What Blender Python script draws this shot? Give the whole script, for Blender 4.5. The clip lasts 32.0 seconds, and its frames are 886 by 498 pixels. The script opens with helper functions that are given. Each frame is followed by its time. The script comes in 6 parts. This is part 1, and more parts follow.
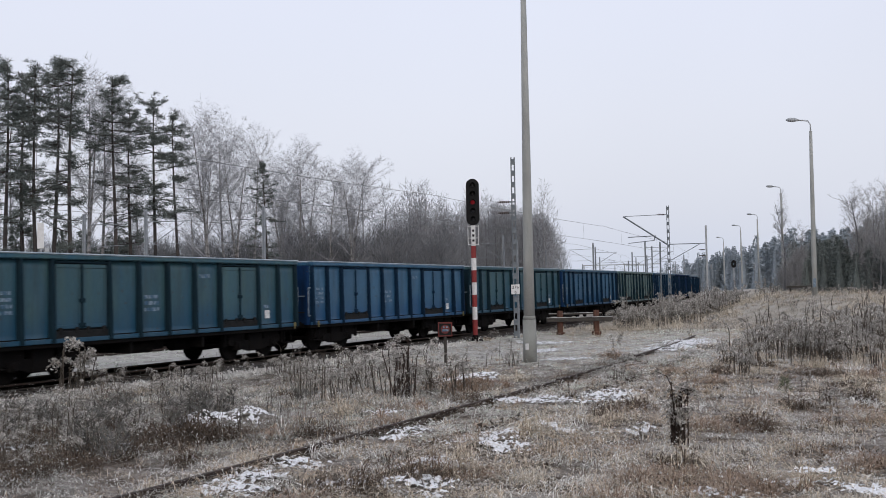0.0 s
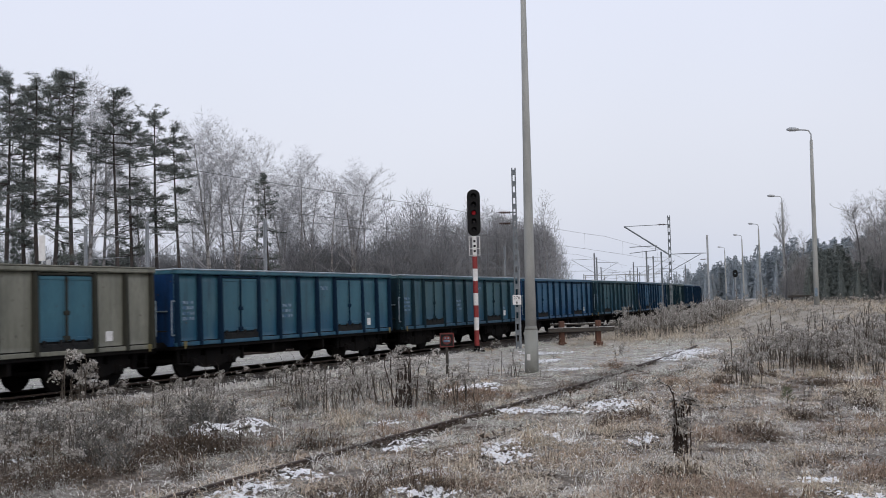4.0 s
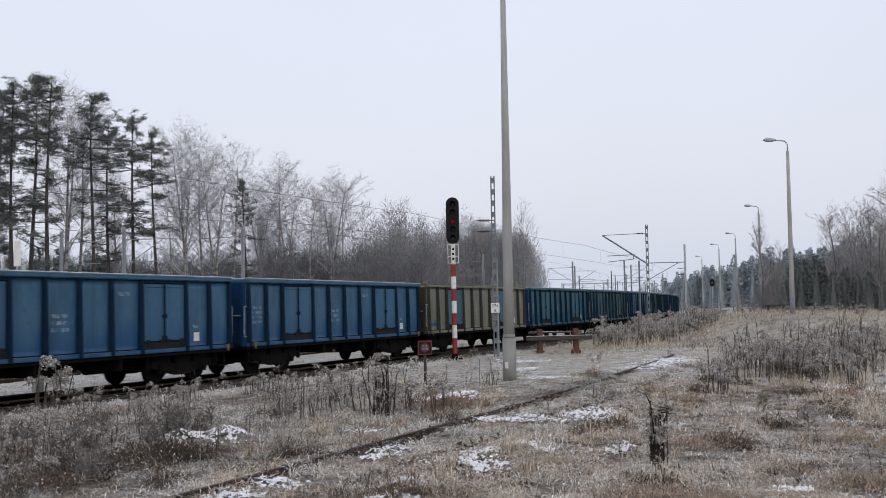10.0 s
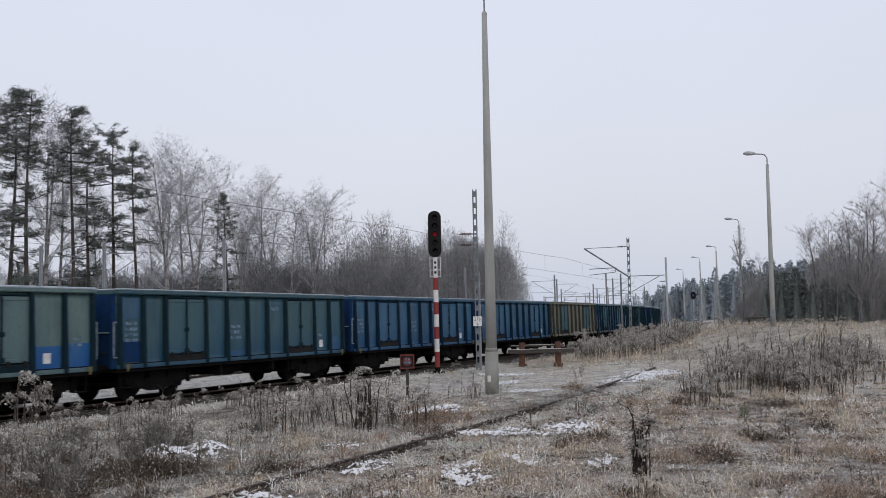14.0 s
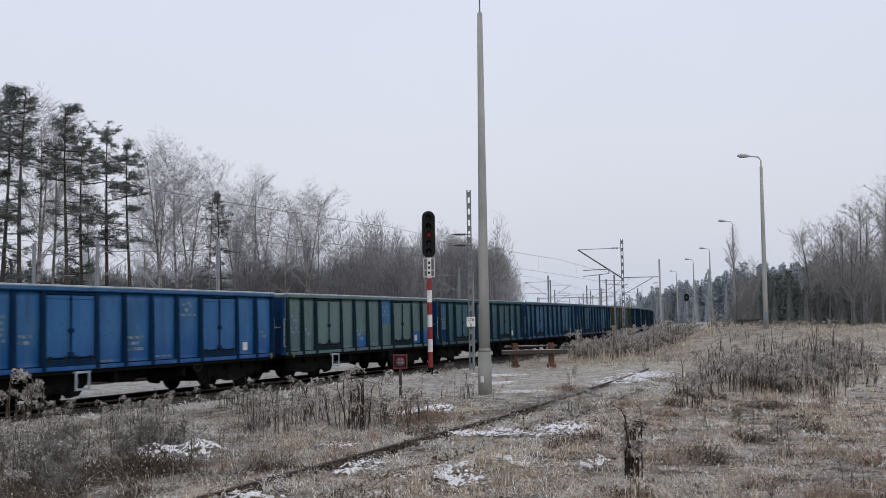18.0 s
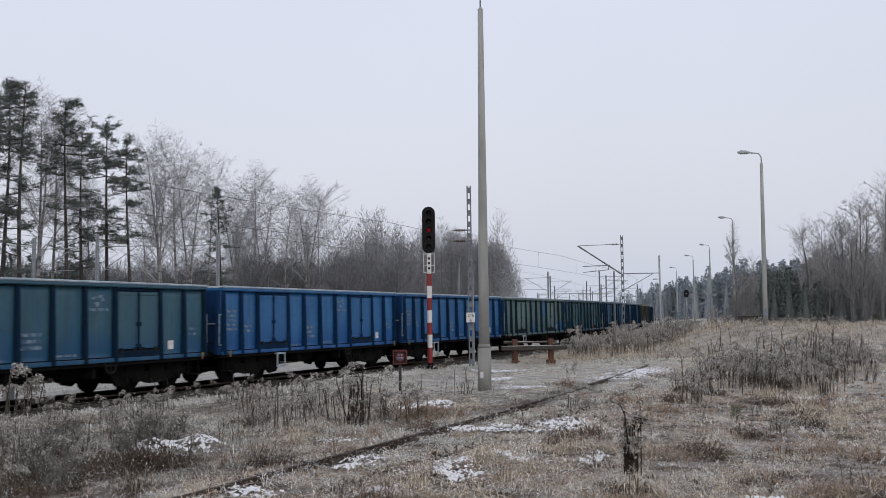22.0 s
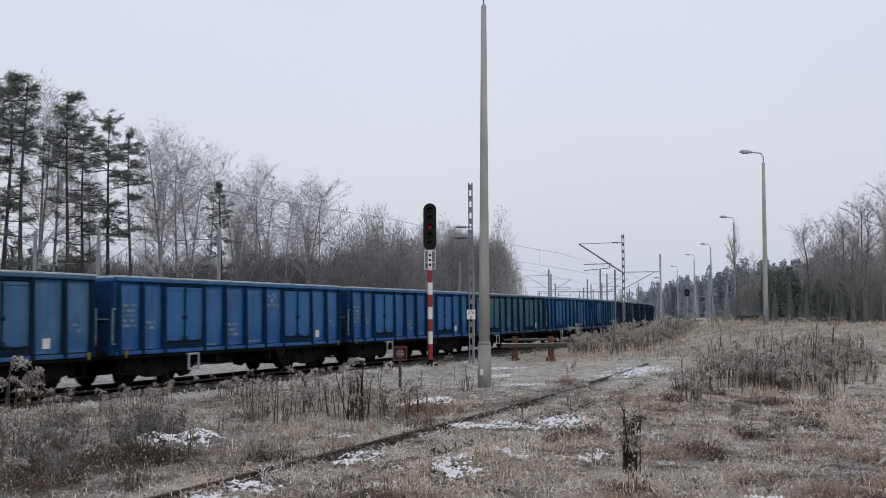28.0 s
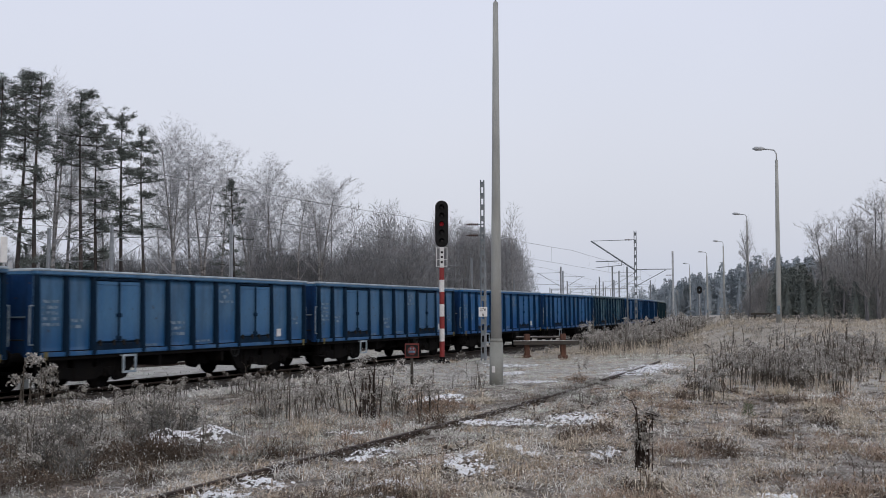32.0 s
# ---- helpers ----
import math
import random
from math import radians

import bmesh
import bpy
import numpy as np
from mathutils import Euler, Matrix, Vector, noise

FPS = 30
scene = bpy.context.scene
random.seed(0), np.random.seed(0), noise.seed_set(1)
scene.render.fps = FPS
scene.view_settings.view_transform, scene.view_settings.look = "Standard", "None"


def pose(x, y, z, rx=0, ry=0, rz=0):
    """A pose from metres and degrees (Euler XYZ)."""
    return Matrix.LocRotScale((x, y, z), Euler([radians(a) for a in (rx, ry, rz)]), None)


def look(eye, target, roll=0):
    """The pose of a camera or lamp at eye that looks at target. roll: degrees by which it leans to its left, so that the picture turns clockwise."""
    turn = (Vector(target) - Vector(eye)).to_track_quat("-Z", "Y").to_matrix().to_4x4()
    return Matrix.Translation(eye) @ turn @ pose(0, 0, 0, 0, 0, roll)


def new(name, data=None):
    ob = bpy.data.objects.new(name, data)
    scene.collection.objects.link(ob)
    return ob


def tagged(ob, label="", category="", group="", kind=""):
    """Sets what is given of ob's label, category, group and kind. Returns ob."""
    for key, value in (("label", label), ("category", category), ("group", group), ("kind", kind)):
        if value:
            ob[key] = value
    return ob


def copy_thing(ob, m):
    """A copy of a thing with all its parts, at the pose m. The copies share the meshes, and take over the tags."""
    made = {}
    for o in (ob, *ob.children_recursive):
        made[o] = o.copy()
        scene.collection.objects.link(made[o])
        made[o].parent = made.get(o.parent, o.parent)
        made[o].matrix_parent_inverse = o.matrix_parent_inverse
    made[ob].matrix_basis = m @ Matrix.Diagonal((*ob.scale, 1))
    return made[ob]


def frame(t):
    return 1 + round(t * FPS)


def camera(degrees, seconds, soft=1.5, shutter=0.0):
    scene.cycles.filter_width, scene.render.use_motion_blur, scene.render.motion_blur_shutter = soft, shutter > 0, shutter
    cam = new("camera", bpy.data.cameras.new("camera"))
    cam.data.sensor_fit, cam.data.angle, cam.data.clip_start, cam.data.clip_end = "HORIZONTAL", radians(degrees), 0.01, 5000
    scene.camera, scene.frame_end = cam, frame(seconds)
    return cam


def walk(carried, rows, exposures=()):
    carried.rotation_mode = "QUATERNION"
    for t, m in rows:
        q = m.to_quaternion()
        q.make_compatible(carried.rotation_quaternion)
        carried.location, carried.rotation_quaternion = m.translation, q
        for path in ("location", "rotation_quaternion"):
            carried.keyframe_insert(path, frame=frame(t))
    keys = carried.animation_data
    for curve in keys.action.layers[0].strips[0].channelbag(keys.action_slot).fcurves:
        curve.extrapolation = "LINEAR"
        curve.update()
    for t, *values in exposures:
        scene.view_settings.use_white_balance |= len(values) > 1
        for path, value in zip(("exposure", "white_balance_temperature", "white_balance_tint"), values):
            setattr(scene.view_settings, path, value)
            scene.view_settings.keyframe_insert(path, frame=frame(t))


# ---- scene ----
# Handheld camera that stands still beside the siding and only turns: seconds, yaw to the left of the track, pitch up, lean.
cam = camera(46.5, 32.0, soft=0.9, shutter=0.5)
EYE = (0.0, 0.0, 2.13)
PATH = [
    (0, 25.49, 2.27, 1.12), (0.5, 25.71, 2.24, 1.19), (1, 25.63, 2.41, 1.36), (1.5, 25.62, 2.35, 1.50), (2, 25.60, 2.45, 1.46),
    (2.5, 25.48, 2.65, 1.36), (4.5, 25.63, 2.88, 1.37), (5, 26.15, 2.48, 1.44), (5.5, 25.73, 2.20, 1.30), (6, 25.30, 2.26, 1.16),
    (6.5, 25.11, 2.41, 0.94), (7, 25.46, 2.26, 1.01), (7.5, 25.45, 2.43, 0.94), (8, 25.45, 2.54, 1.04), (8.5, 25.22, 2.80, 1.12),
    (9, 24.93, 2.91, 1.13), (9.5, 24.60, 3.07, 1.09), (10, 24.35, 3.27, 1.07), (10.5, 24.12, 3.46, 1.08), (11, 23.87, 3.63, 1.03),
    (11.5, 23.63, 3.66, 0.95), (12, 23.54, 3.84, 0.96), (12.5, 23.47, 3.97, 1.01), (13, 23.32, 4.16, 1.22), (13.5, 23.27, 4.18, 1.28),
    (14, 23.34, 4.00, 1.25), (14.5, 23.27, 3.90, 1.09), (16.5, 23.18, 4.21, 1.03), (17, 23.04, 4.21, 0.94), (17.5, 23.02, 4.08, 0.97),
    (18, 23.00, 4.01, 0.90), (18.5, 22.99, 3.90, 0.80), (19, 23.09, 4.09, 0.81), (19.5, 23.08, 4.09, 0.74), (20, 23.13, 4.03, 0.64),
    (20.5, 23.08, 4.08, 0.68), (21, 23.09, 4.09, 0.80), (21.5, 23.00, 4.00, 0.77), (22, 23.00, 3.77, 0.75), (22.5, 22.94, 3.63, 0.49),
    (23, 23.03, 3.70, 0.39), (23.5, 23.06, 3.82, 0.42), (24, 23.01, 3.88, 0.33), (24.5, 22.93, 3.97, 0.29), (25, 23.09, 3.85, 0.22),
    (25.5, 23.45, 3.78, 0.29), (27.5, 23.03, 3.82, 0.23), (28, 23.06, 3.59, 0.21), (28.5, 23.20, 3.38, 0.16), (29, 23.29, 3.27, 0.29),
    (29.5, 23.29, 3.37, 0.29), (30, 23.39, 3.51, 0.28), (30.5, 23.20, 3.55, 0.20), (31, 23.30, 3.61, 0.28), (31.5, 23.59, 3.63, 0.18),
    (32, 23.72, 3.44, 0.18),
]


def aim(yaw, pitch, lean):
    return pose(*EYE, 90 + pitch, 0, yaw) @ pose(0, 0, 0, 0, 0, -lean)


walk(cam, [(t, aim(y, p, r)) for t, y, p, r in PATH], exposures=[(0, 0.04), (11, 0.05), (13, -0.04), (18, -0.07), (32, -0.10)])

# ---- world and sun: a bright, even overcast ----
world = bpy.data.worlds.new("overcast")
scene.world = world
world.use_nodes = True
wn, wl = world.node_tree.nodes, world.node_tree.links
bg = wn["Background"]
sky = wn.new("ShaderNodeTexSky")
sky.sky_type = "NISHITA"
sky.sun_disc = False
sky.sun_elevation, sky.sun_rotation = radians(24), radians(150)
sky.air_density, sky.dust_density = 2.0, 4.0
coord = wn.new("ShaderNodeTexCoord")
sep = wn.new("ShaderNodeSeparateXYZ")
wl.new(coord.outputs["Generated"], sep.inputs[0])
ramp = wn.new("ShaderNodeValToRGB")
ramp.color_ramp.elements[0].position, ramp.color_ramp.elements[0].color = 0.0, (0.605, 0.66, 0.785, 1)
ramp.color_ramp.elements[1].position, ramp.color_ramp.elements[1].color = 0.85, (0.75, 0.775, 0.85, 1)
high_el = ramp.color_ramp.elements.new(0.42)
high_el.color = (0.72, 0.738, 0.89, 1)
mid_el = ramp.color_ramp.elements.new(0.16)
mid_el.color = (0.67, 0.695, 0.825, 1)
wl.new(sep.outputs["Z"], ramp.inputs[0])
clouds = wn.new("ShaderNodeTexNoise")
clouds.inputs["Scale"].default_value, clouds.inputs["Detail"].default_value = 2.2, 4
cl = wn.new("ShaderNodeMapRange")
cl.inputs[3].default_value, cl.inputs[4].default_value = 0.94, 1.05
wl.new(coord.outputs["Generated"], clouds.inputs["Vector"])
wl.new(clouds.outputs["Fac"], cl.inputs[0])
mul = wn.new("ShaderNodeVectorMath")
mul.operation = "SCALE"
wl.new(ramp.outputs[0], mul.inputs[0])
wl.new(cl.outputs[0], mul.inputs["Scale"])
mixsky = wn.new("ShaderNodeMix")
mixsky.data_type = "RGBA"
mixsky.inputs[0].default_value = 0.02
wl.new(mul.outputs[0], mixsky.inputs[6])
wl.new(sky.outputs[0], mixsky.inputs[7])
wl.new(mixsky.outputs[2], bg.inputs[0])
bg.inputs[1].default_value = 1.0

sun = new("sun", bpy.data.lights.new("sun", "SUN"))
sun.data.energy, sun.data.angle, sun.data.color = 0.5, radians(40), (1.0, 0.97, 0.93)
sun.matrix_world = look((30, -40, 30), (0, 0, 0))


# ---- materials ----
def mat(name, a, b=None, scale=3.0, rough=0.8, metal=0.0, bump=0.0, fine=40.0, stretch=(1, 1, 1), island=0.0, obj=0.0, lo=0.35, hi=0.65, spec=0.3, c=None, cscale=0.6, clo=0.5, chi=0.7, grain=0.18):
    """Two colours mixed by noise at two scales; c adds a third in larger stains; island and obj vary the value piece by piece."""
    m = bpy.data.materials.new(name)
    m.use_nodes = True
    n, l = m.node_tree.nodes, m.node_tree.links
    p = n["Principled BSDF"]
    p.inputs["Roughness"].default_value, p.inputs["Metallic"].default_value = rough, metal
    p.inputs["Specular IOR Level"].default_value = spec
    tc = n.new("ShaderNodeTexCoord")
    mp = n.new("ShaderNodeMapping")
    mp.inputs["Scale"].default_value = stretch
    l.new(tc.outputs["Object"], mp.inputs[0])

    def noise_at(s, detail=5.0):
        q = n.new("ShaderNodeTexNoise")
        q.inputs["Scale"].default_value, q.inputs["Detail"].default_value = s, detail
        l.new(mp.outputs[0], q.inputs["Vector"])
        return q.outputs["Fac"]

    def ramp_of(x, u, v):
        q = n.new("ShaderNodeMapRange")
        q.inputs[1].default_value, q.inputs[2].default_value = u, v
        l.new(x, q.inputs[0])
        return q.outputs[0]

    def mix(f, x, y, how="MIX"):
        q = n.new("ShaderNodeMix")
        q.data_type, q.blend_type = "RGBA", how
        for i, v in ((0, f), (6, x), (7, y)):
            if isinstance(v, (tuple, list)):
                q.inputs[i].default_value = (*v, 1)
            elif isinstance(v, (int, float)):
                q.inputs[i].default_value = v
            else:
                l.new(v, q.inputs[i])
        return q.outputs[2]

    b = b or tuple(x * 0.75 for x in a)
    col = mix(ramp_of(noise_at(scale), lo, hi), a, b)
    if c:
        col = mix(ramp_of(noise_at(cscale), clo, chi), col, c)
    fine_fac = noise_at(fine, 3.0)
    g = n.new("ShaderNodeMapRange")
    g.inputs[1].default_value, g.inputs[2].default_value = 0.25, 0.75
    g.inputs[3].default_value, g.inputs[4].default_value = 1 - grain, 1 + grain
    l.new(fine_fac, g.inputs[0])
    vary = g.outputs[0]
    if island or obj:
        info = n.new("ShaderNodeNewGeometry" if island else "ShaderNodeObjectInfo")
        r = n.new("ShaderNodeMapRange")
        r.inputs[3].default_value, r.inputs[4].default_value = 1 - (island or obj), 1 + (island or obj)
        l.new(info.outputs["Random Per Island" if island else "Random"], r.inputs[0])
        pr = n.new("ShaderNodeMath")
        pr.operation = "MULTIPLY"
        l.new(vary, pr.inputs[0])
        l.new(r.outputs[0], pr.inputs[1])
        vary = pr.outputs[0]
    sc = n.new("ShaderNodeVectorMath")
    sc.operation = "SCALE"
    l.new(col, sc.inputs[0])
    l.new(vary, sc.inputs["Scale"])
    l.new(sc.outputs[0], p.inputs["Base Color"])
    if bump:
        bp = n.new("ShaderNodeBump")
        bp.inputs["Strength"].default_value, bp.inputs["Distance"].default_value = bump, 0.02
        l.new(fine_fac, bp.inputs["Height"])
        l.new(bp.outputs[0], p.inputs["Normal"])
    return m


def glow(name, colour, strength):
    m = bpy.data.materials.new(name)
    m.use_nodes = True
    p = m.node_tree.nodes["Principled BSDF"]
    p.inputs["Base Color"].default_value = (*colour, 1)
    p.inputs["Emission Color"].default_value = (*colour, 1)
    p.inputs["Emission Strength"].default_value = strength
    return m


STRETCH = (1.2, 1.2, 0.25)


def paint(name, a, b, dirt, fresh=None, matt=False):
    """Chalked paint with stains and run-off streaks; fresh is the brighter coat that is left along the foot of the side."""
    m = mat(name, a, b, scale=1.6, rough=0.85 if matt else 0.42, stretch=STRETCH, fine=22, obj=0.10, c=dirt, cscale=2.3, clo=0.5, chi=0.85, bump=0.1, spec=0.06 if matt else 0.32)
    n, l = m.node_tree.nodes, m.node_tree.links
    p = n["Principled BSDF"]
    col = p.inputs["Base Color"].links[0].from_socket
    tc = n.new("ShaderNodeTexCoord")

    def field(stretch, scale, lo, hi, detail=4.0):
        mp = n.new("ShaderNodeMapping")
        mp.inputs["Scale"].default_value = stretch
        q = n.new("ShaderNodeTexNoise")
        q.inputs["Scale"].default_value, q.inputs["Detail"].default_value = scale, detail
        r = n.new("ShaderNodeMapRange")
        r.inputs[1].default_value, r.inputs[2].default_value = lo, hi
        l.new(tc.outputs["Object"], mp.inputs[0])
        l.new(mp.outputs[0], q.inputs["Vector"])
        l.new(q.outputs["Fac"], r.inputs[0])
        return r.outputs[0]

    def blend(f, x, y):
        q = n.new("ShaderNodeMix")
        q.data_type = "RGBA"
        l.new(f, q.inputs[0])
        l.new(x, q.inputs[6])
        q.inputs[7].default_value = (*y, 1)
        return q.outputs[2]

    if fresh:
        sp = n.new("ShaderNodeSeparateXYZ")
        l.new(tc.outputs["Object"], sp.inputs[0])
        wob = n.new("ShaderNodeMath")
        wob.operation = "MULTIPLY_ADD"
        wob.inputs[1].default_value = -0.55
        l.new(field((0.7, 0.7, 0.4), 1.2, 0.3, 0.7), wob.inputs[0])
        l.new(sp.outputs["Z"], wob.inputs[2])
        foot = n.new("ShaderNodeMapRange")
        foot.interpolation_type = "SMOOTHSTEP"
        foot.inputs[1].default_value, foot.inputs[2].default_value = 1.75, 0.85
        foot.inputs[4].default_value = 0.8
        l.new(wob.outputs[0], foot.inputs[0])
        col = blend(foot.outputs[0], col, fresh)
    streak = field((3.2, 3.2, 0.3), 1.0, 0.56, 0.95)
    chalk = field((0.9, 0.9, 0.5), 1.5, 0.55, 0.8)
    col = blend(chalk, col, tuple(0.85 * x + 0.022 for x in b))
    col = blend(streak, col, tuple(0.55 * x + 0.004 for x in dirt))
    col = blend(field((1, 1, 1), 7.0, 0.66, 0.76), col, (0.045, 0.035, 0.03))
    l.new(col, p.inputs["Base Color"])
    return m


M = {
    "blue": paint("blue_paint", (0.025, 0.088, 0.162), (0.040, 0.112, 0.190), (0.019, 0.052, 0.086), (0.009, 0.062, 0.158)),
    "bright": paint("bright_blue_paint", (0.016, 0.100, 0.262), (0.030, 0.132, 0.300), (0.012, 0.060, 0.145), (0.005, 0.070, 0.245)),
    "worn_blue": paint("worn_blue_paint", (0.034, 0.118, 0.240), (0.062, 0.152, 0.268), (0.025, 0.070, 0.130), (0.011, 0.080, 0.215)),
    # Dark blue body paint; on end walls the same tone stands for shade.
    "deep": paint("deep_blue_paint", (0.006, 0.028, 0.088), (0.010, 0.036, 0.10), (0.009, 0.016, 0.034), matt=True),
    "teal": paint("teal_blue_paint", (0.046, 0.112, 0.136), (0.024, 0.090, 0.150), (0.021, 0.060, 0.090), (0.010, 0.070, 0.165)),
    "green": paint("faded_green_paint", (0.044, 0.098, 0.108), (0.022, 0.080, 0.122), (0.022, 0.054, 0.066), (0.012, 0.062, 0.118)),
    "pale": paint("pale_green_paint", (0.090, 0.152, 0.158), (0.118, 0.178, 0.172), (0.060, 0.102, 0.112), (0.07, 0.125, 0.14)),
    "beige": paint("beige_paint", (0.152, 0.156, 0.126), (0.190, 0.192, 0.158), (0.085, 0.088, 0.072)),
    "sky": paint("light_blue_paint", (0.026, 0.096, 0.134), (0.040, 0.118, 0.155), (0.015, 0.048, 0.076), (0.012, 0.070, 0.130)),
    # Post paint is darkened: the shade on the posts' sides is in its colour.
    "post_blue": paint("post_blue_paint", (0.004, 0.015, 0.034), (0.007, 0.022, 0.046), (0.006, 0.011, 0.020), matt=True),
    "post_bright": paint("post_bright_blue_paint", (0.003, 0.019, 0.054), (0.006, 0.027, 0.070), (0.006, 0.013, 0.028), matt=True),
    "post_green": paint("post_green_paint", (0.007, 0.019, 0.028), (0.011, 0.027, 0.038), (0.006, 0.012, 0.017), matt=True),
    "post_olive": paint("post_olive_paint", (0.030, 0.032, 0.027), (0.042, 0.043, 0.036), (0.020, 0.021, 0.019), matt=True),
    "pale_olive": mat("frosted_olive_rim", (0.17, 0.17, 0.14), (0.10, 0.10, 0.085), scale=4, rough=0.85, bump=0.2),
    "end_brown": paint("end_brown_paint", (0.042, 0.036, 0.026), (0.052, 0.046, 0.033), (0.025, 0.017, 0.012), matt=True),
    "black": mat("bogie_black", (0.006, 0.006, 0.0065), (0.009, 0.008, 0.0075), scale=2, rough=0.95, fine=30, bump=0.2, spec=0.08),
    "rim": mat("frosted_rim", (0.40, 0.45, 0.49), (0.24, 0.30, 0.35), scale=3, rough=0.85, fine=40, bump=0.2),
    "grime": mat("grimy_sill", (0.012, 0.014, 0.016), (0.022, 0.022, 0.022), scale=3, rough=0.9, spec=0.1),
    "faded_red": mat("faded_red_paint", (0.16, 0.035, 0.03), (0.10, 0.03, 0.028), scale=6, rough=0.8),
    "white": mat("white_paint", (0.68, 0.68, 0.68), (0.58, 0.58, 0.58), scale=4, rough=0.6),
    "letter": mat("faded_lettering", (0.20, 0.265, 0.33), (0.055, 0.115, 0.19), scale=6, lo=0.42, hi=0.58, rough=0.7),
    "pale_bar": mat("worn_pale_steel", (0.24, 0.30, 0.35), (0.12, 0.17, 0.22), scale=7, rough=0.7),
    "smudge": mat("smudged_lettering", (0.19, 0.185, 0.14), (0.13, 0.13, 0.10), scale=7, rough=0.8),
    "yellow": mat("yellow_paint", (0.17, 0.145, 0.055), (0.10, 0.085, 0.04), scale=5, rough=0.6),
    "red": mat("red_paint", (0.25, 0.032, 0.032), (0.19, 0.03, 0.03), scale=6, rough=0.6),
    "steel": mat("galvanised_steel", (0.42, 0.44, 0.46), (0.34, 0.36, 0.38), scale=5, rough=0.6, metal=0.2, bump=0.1),
    "yardsteel": mat("yard_mast_steel", (0.27, 0.29, 0.315), (0.20, 0.22, 0.24), scale=4, rough=0.65, metal=0.2),
    "mast": mat("mast_steel", (0.125, 0.145, 0.165), (0.18, 0.20, 0.215), scale=4, rough=0.65, metal=0.2, bump=0.1),
    "rail": mat("rail_steel", (0.058, 0.038, 0.030), (0.032, 0.024, 0.020), scale=6, rough=0.7, metal=0.3, bump=0.2),
    "worn": mat("worn_rail_head", (0.075, 0.066, 0.06), (0.05, 0.044, 0.04), scale=6, rough=0.6, metal=0.4),
    "concrete": mat("pole_concrete", (0.36, 0.37, 0.36), (0.30, 0.31, 0.30), scale=1.6, rough=0.9, fine=60, stretch=(2, 2, 0.5), bump=0.3, c=(0.24, 0.25, 0.24), cscale=1.2, clo=0.5, chi=0.8),
    "damp_concrete": mat("damp_concrete", (0.27, 0.28, 0.265), (0.22, 0.225, 0.21), scale=1.6, rough=0.9, fine=60, bump=0.3, c=(0.16, 0.165, 0.15), cscale=1.5, clo=0.5, chi=0.75),
    "rust": mat("rusty_steel", (0.125, 0.060, 0.042), (0.075, 0.042, 0.032), scale=6, rough=0.9, bump=0.4),
    "timber": mat("weathered_timber", (0.070, 0.064, 0.058), (0.040, 0.036, 0.033), scale=3, rough=0.9, stretch=(1, 1, 4), bump=0.5),
    "glossblack": mat("signal_black", (0.012, 0.012, 0.013), (0.016, 0.016, 0.017), scale=4, rough=0.75, spec=0.15),
    "lens": mat("dark_lens", (0.02, 0.02, 0.025), (0.03, 0.03, 0.035), rough=0.15, spec=0.6),
    "redlight": glow("red_lens", (0.26, 0.01, 0.018), 0.22),
    "wire": mat("copper_wire", (0.10, 0.11, 0.11), (0.13, 0.13, 0.13), rough=0.7),
    "insulator": mat("brown_insulator", (0.06, 0.035, 0.03), (0.08, 0.05, 0.04), rough=0.3),
    "sleeper": mat("oily_concrete_sleeper", (0.07, 0.062, 0.056), (0.045, 0.04, 0.037), scale=3, rough=0.9, bump=0.3, obj=0.2),
    "oldsleeper": mat("old_timber_sleeper", (0.10, 0.08, 0.065), (0.07, 0.055, 0.045), scale=3, rough=0.95, bump=0.5, obj=0.2),
    "ballast": mat("dark_ballast", (0.052, 0.046, 0.042), (0.032, 0.028, 0.026), scale=9, rough=0.95, fine=28, bump=0.8, c=(0.13, 0.125, 0.12), cscale=3.5, clo=0.62, chi=0.78),
    "stone": mat("ballast_stone", (0.075, 0.068, 0.064), (0.045, 0.042, 0.04), scale=8, rough=0.95, island=0.5, c=(0.5, 0.5, 0.51), cscale=3.0, clo=0.55, chi=0.65),
    "snow": mat("old_snow", (0.80, 0.81, 0.84), (0.70, 0.71, 0.74), scale=5, rough=0.7, fine=30, bump=0.5, spec=0.4),
    "grass": mat("dry_frosted_grass", (0.42, 0.335, 0.245), (0.57, 0.50, 0.42), scale=0.55, rough=0.95, island=0.45, fine=9, c=(0.27, 0.175, 0.12), cscale=0.45, clo=0.5, chi=0.7, spec=0.1),
    "russet": mat("russet_grass", (0.24, 0.17, 0.128), (0.36, 0.285, 0.225), scale=2, rough=0.95, island=0.4, fine=9, spec=0.1),
    "thatch": mat("dark_dead_thatch", (0.075, 0.058, 0.045), (0.15, 0.115, 0.09), scale=0.7, rough=0.95, island=0.45, fine=9, spec=0.1),
    "straw": mat("tall_straw_grass", (0.47, 0.405, 0.315), (0.55, 0.495, 0.42), scale=0.6, rough=0.95, island=0.35, fine=9, spec=0.1),
    "fieldgrass": mat("grey_field_grass", (0.36, 0.325, 0.275), (0.50, 0.465, 0.42), scale=0.5, rough=0.95, island=0.4, fine=9, c=(0.25, 0.205, 0.165), cscale=0.35, clo=0.48, chi=0.7, spec=0.1),
    "frostgrass": mat("hoar_grass", (0.80, 0.79, 0.765), (0.55, 0.53, 0.50), scale=0.8, rough=0.95, island=0.35, fine=9, spec=0.1),
    "moss": mat("rimed_moss_grass", (0.51, 0.535, 0.475), (0.66, 0.67, 0.615), scale=0.8, rough=0.95, island=0.35, fine=9, spec=0.1),
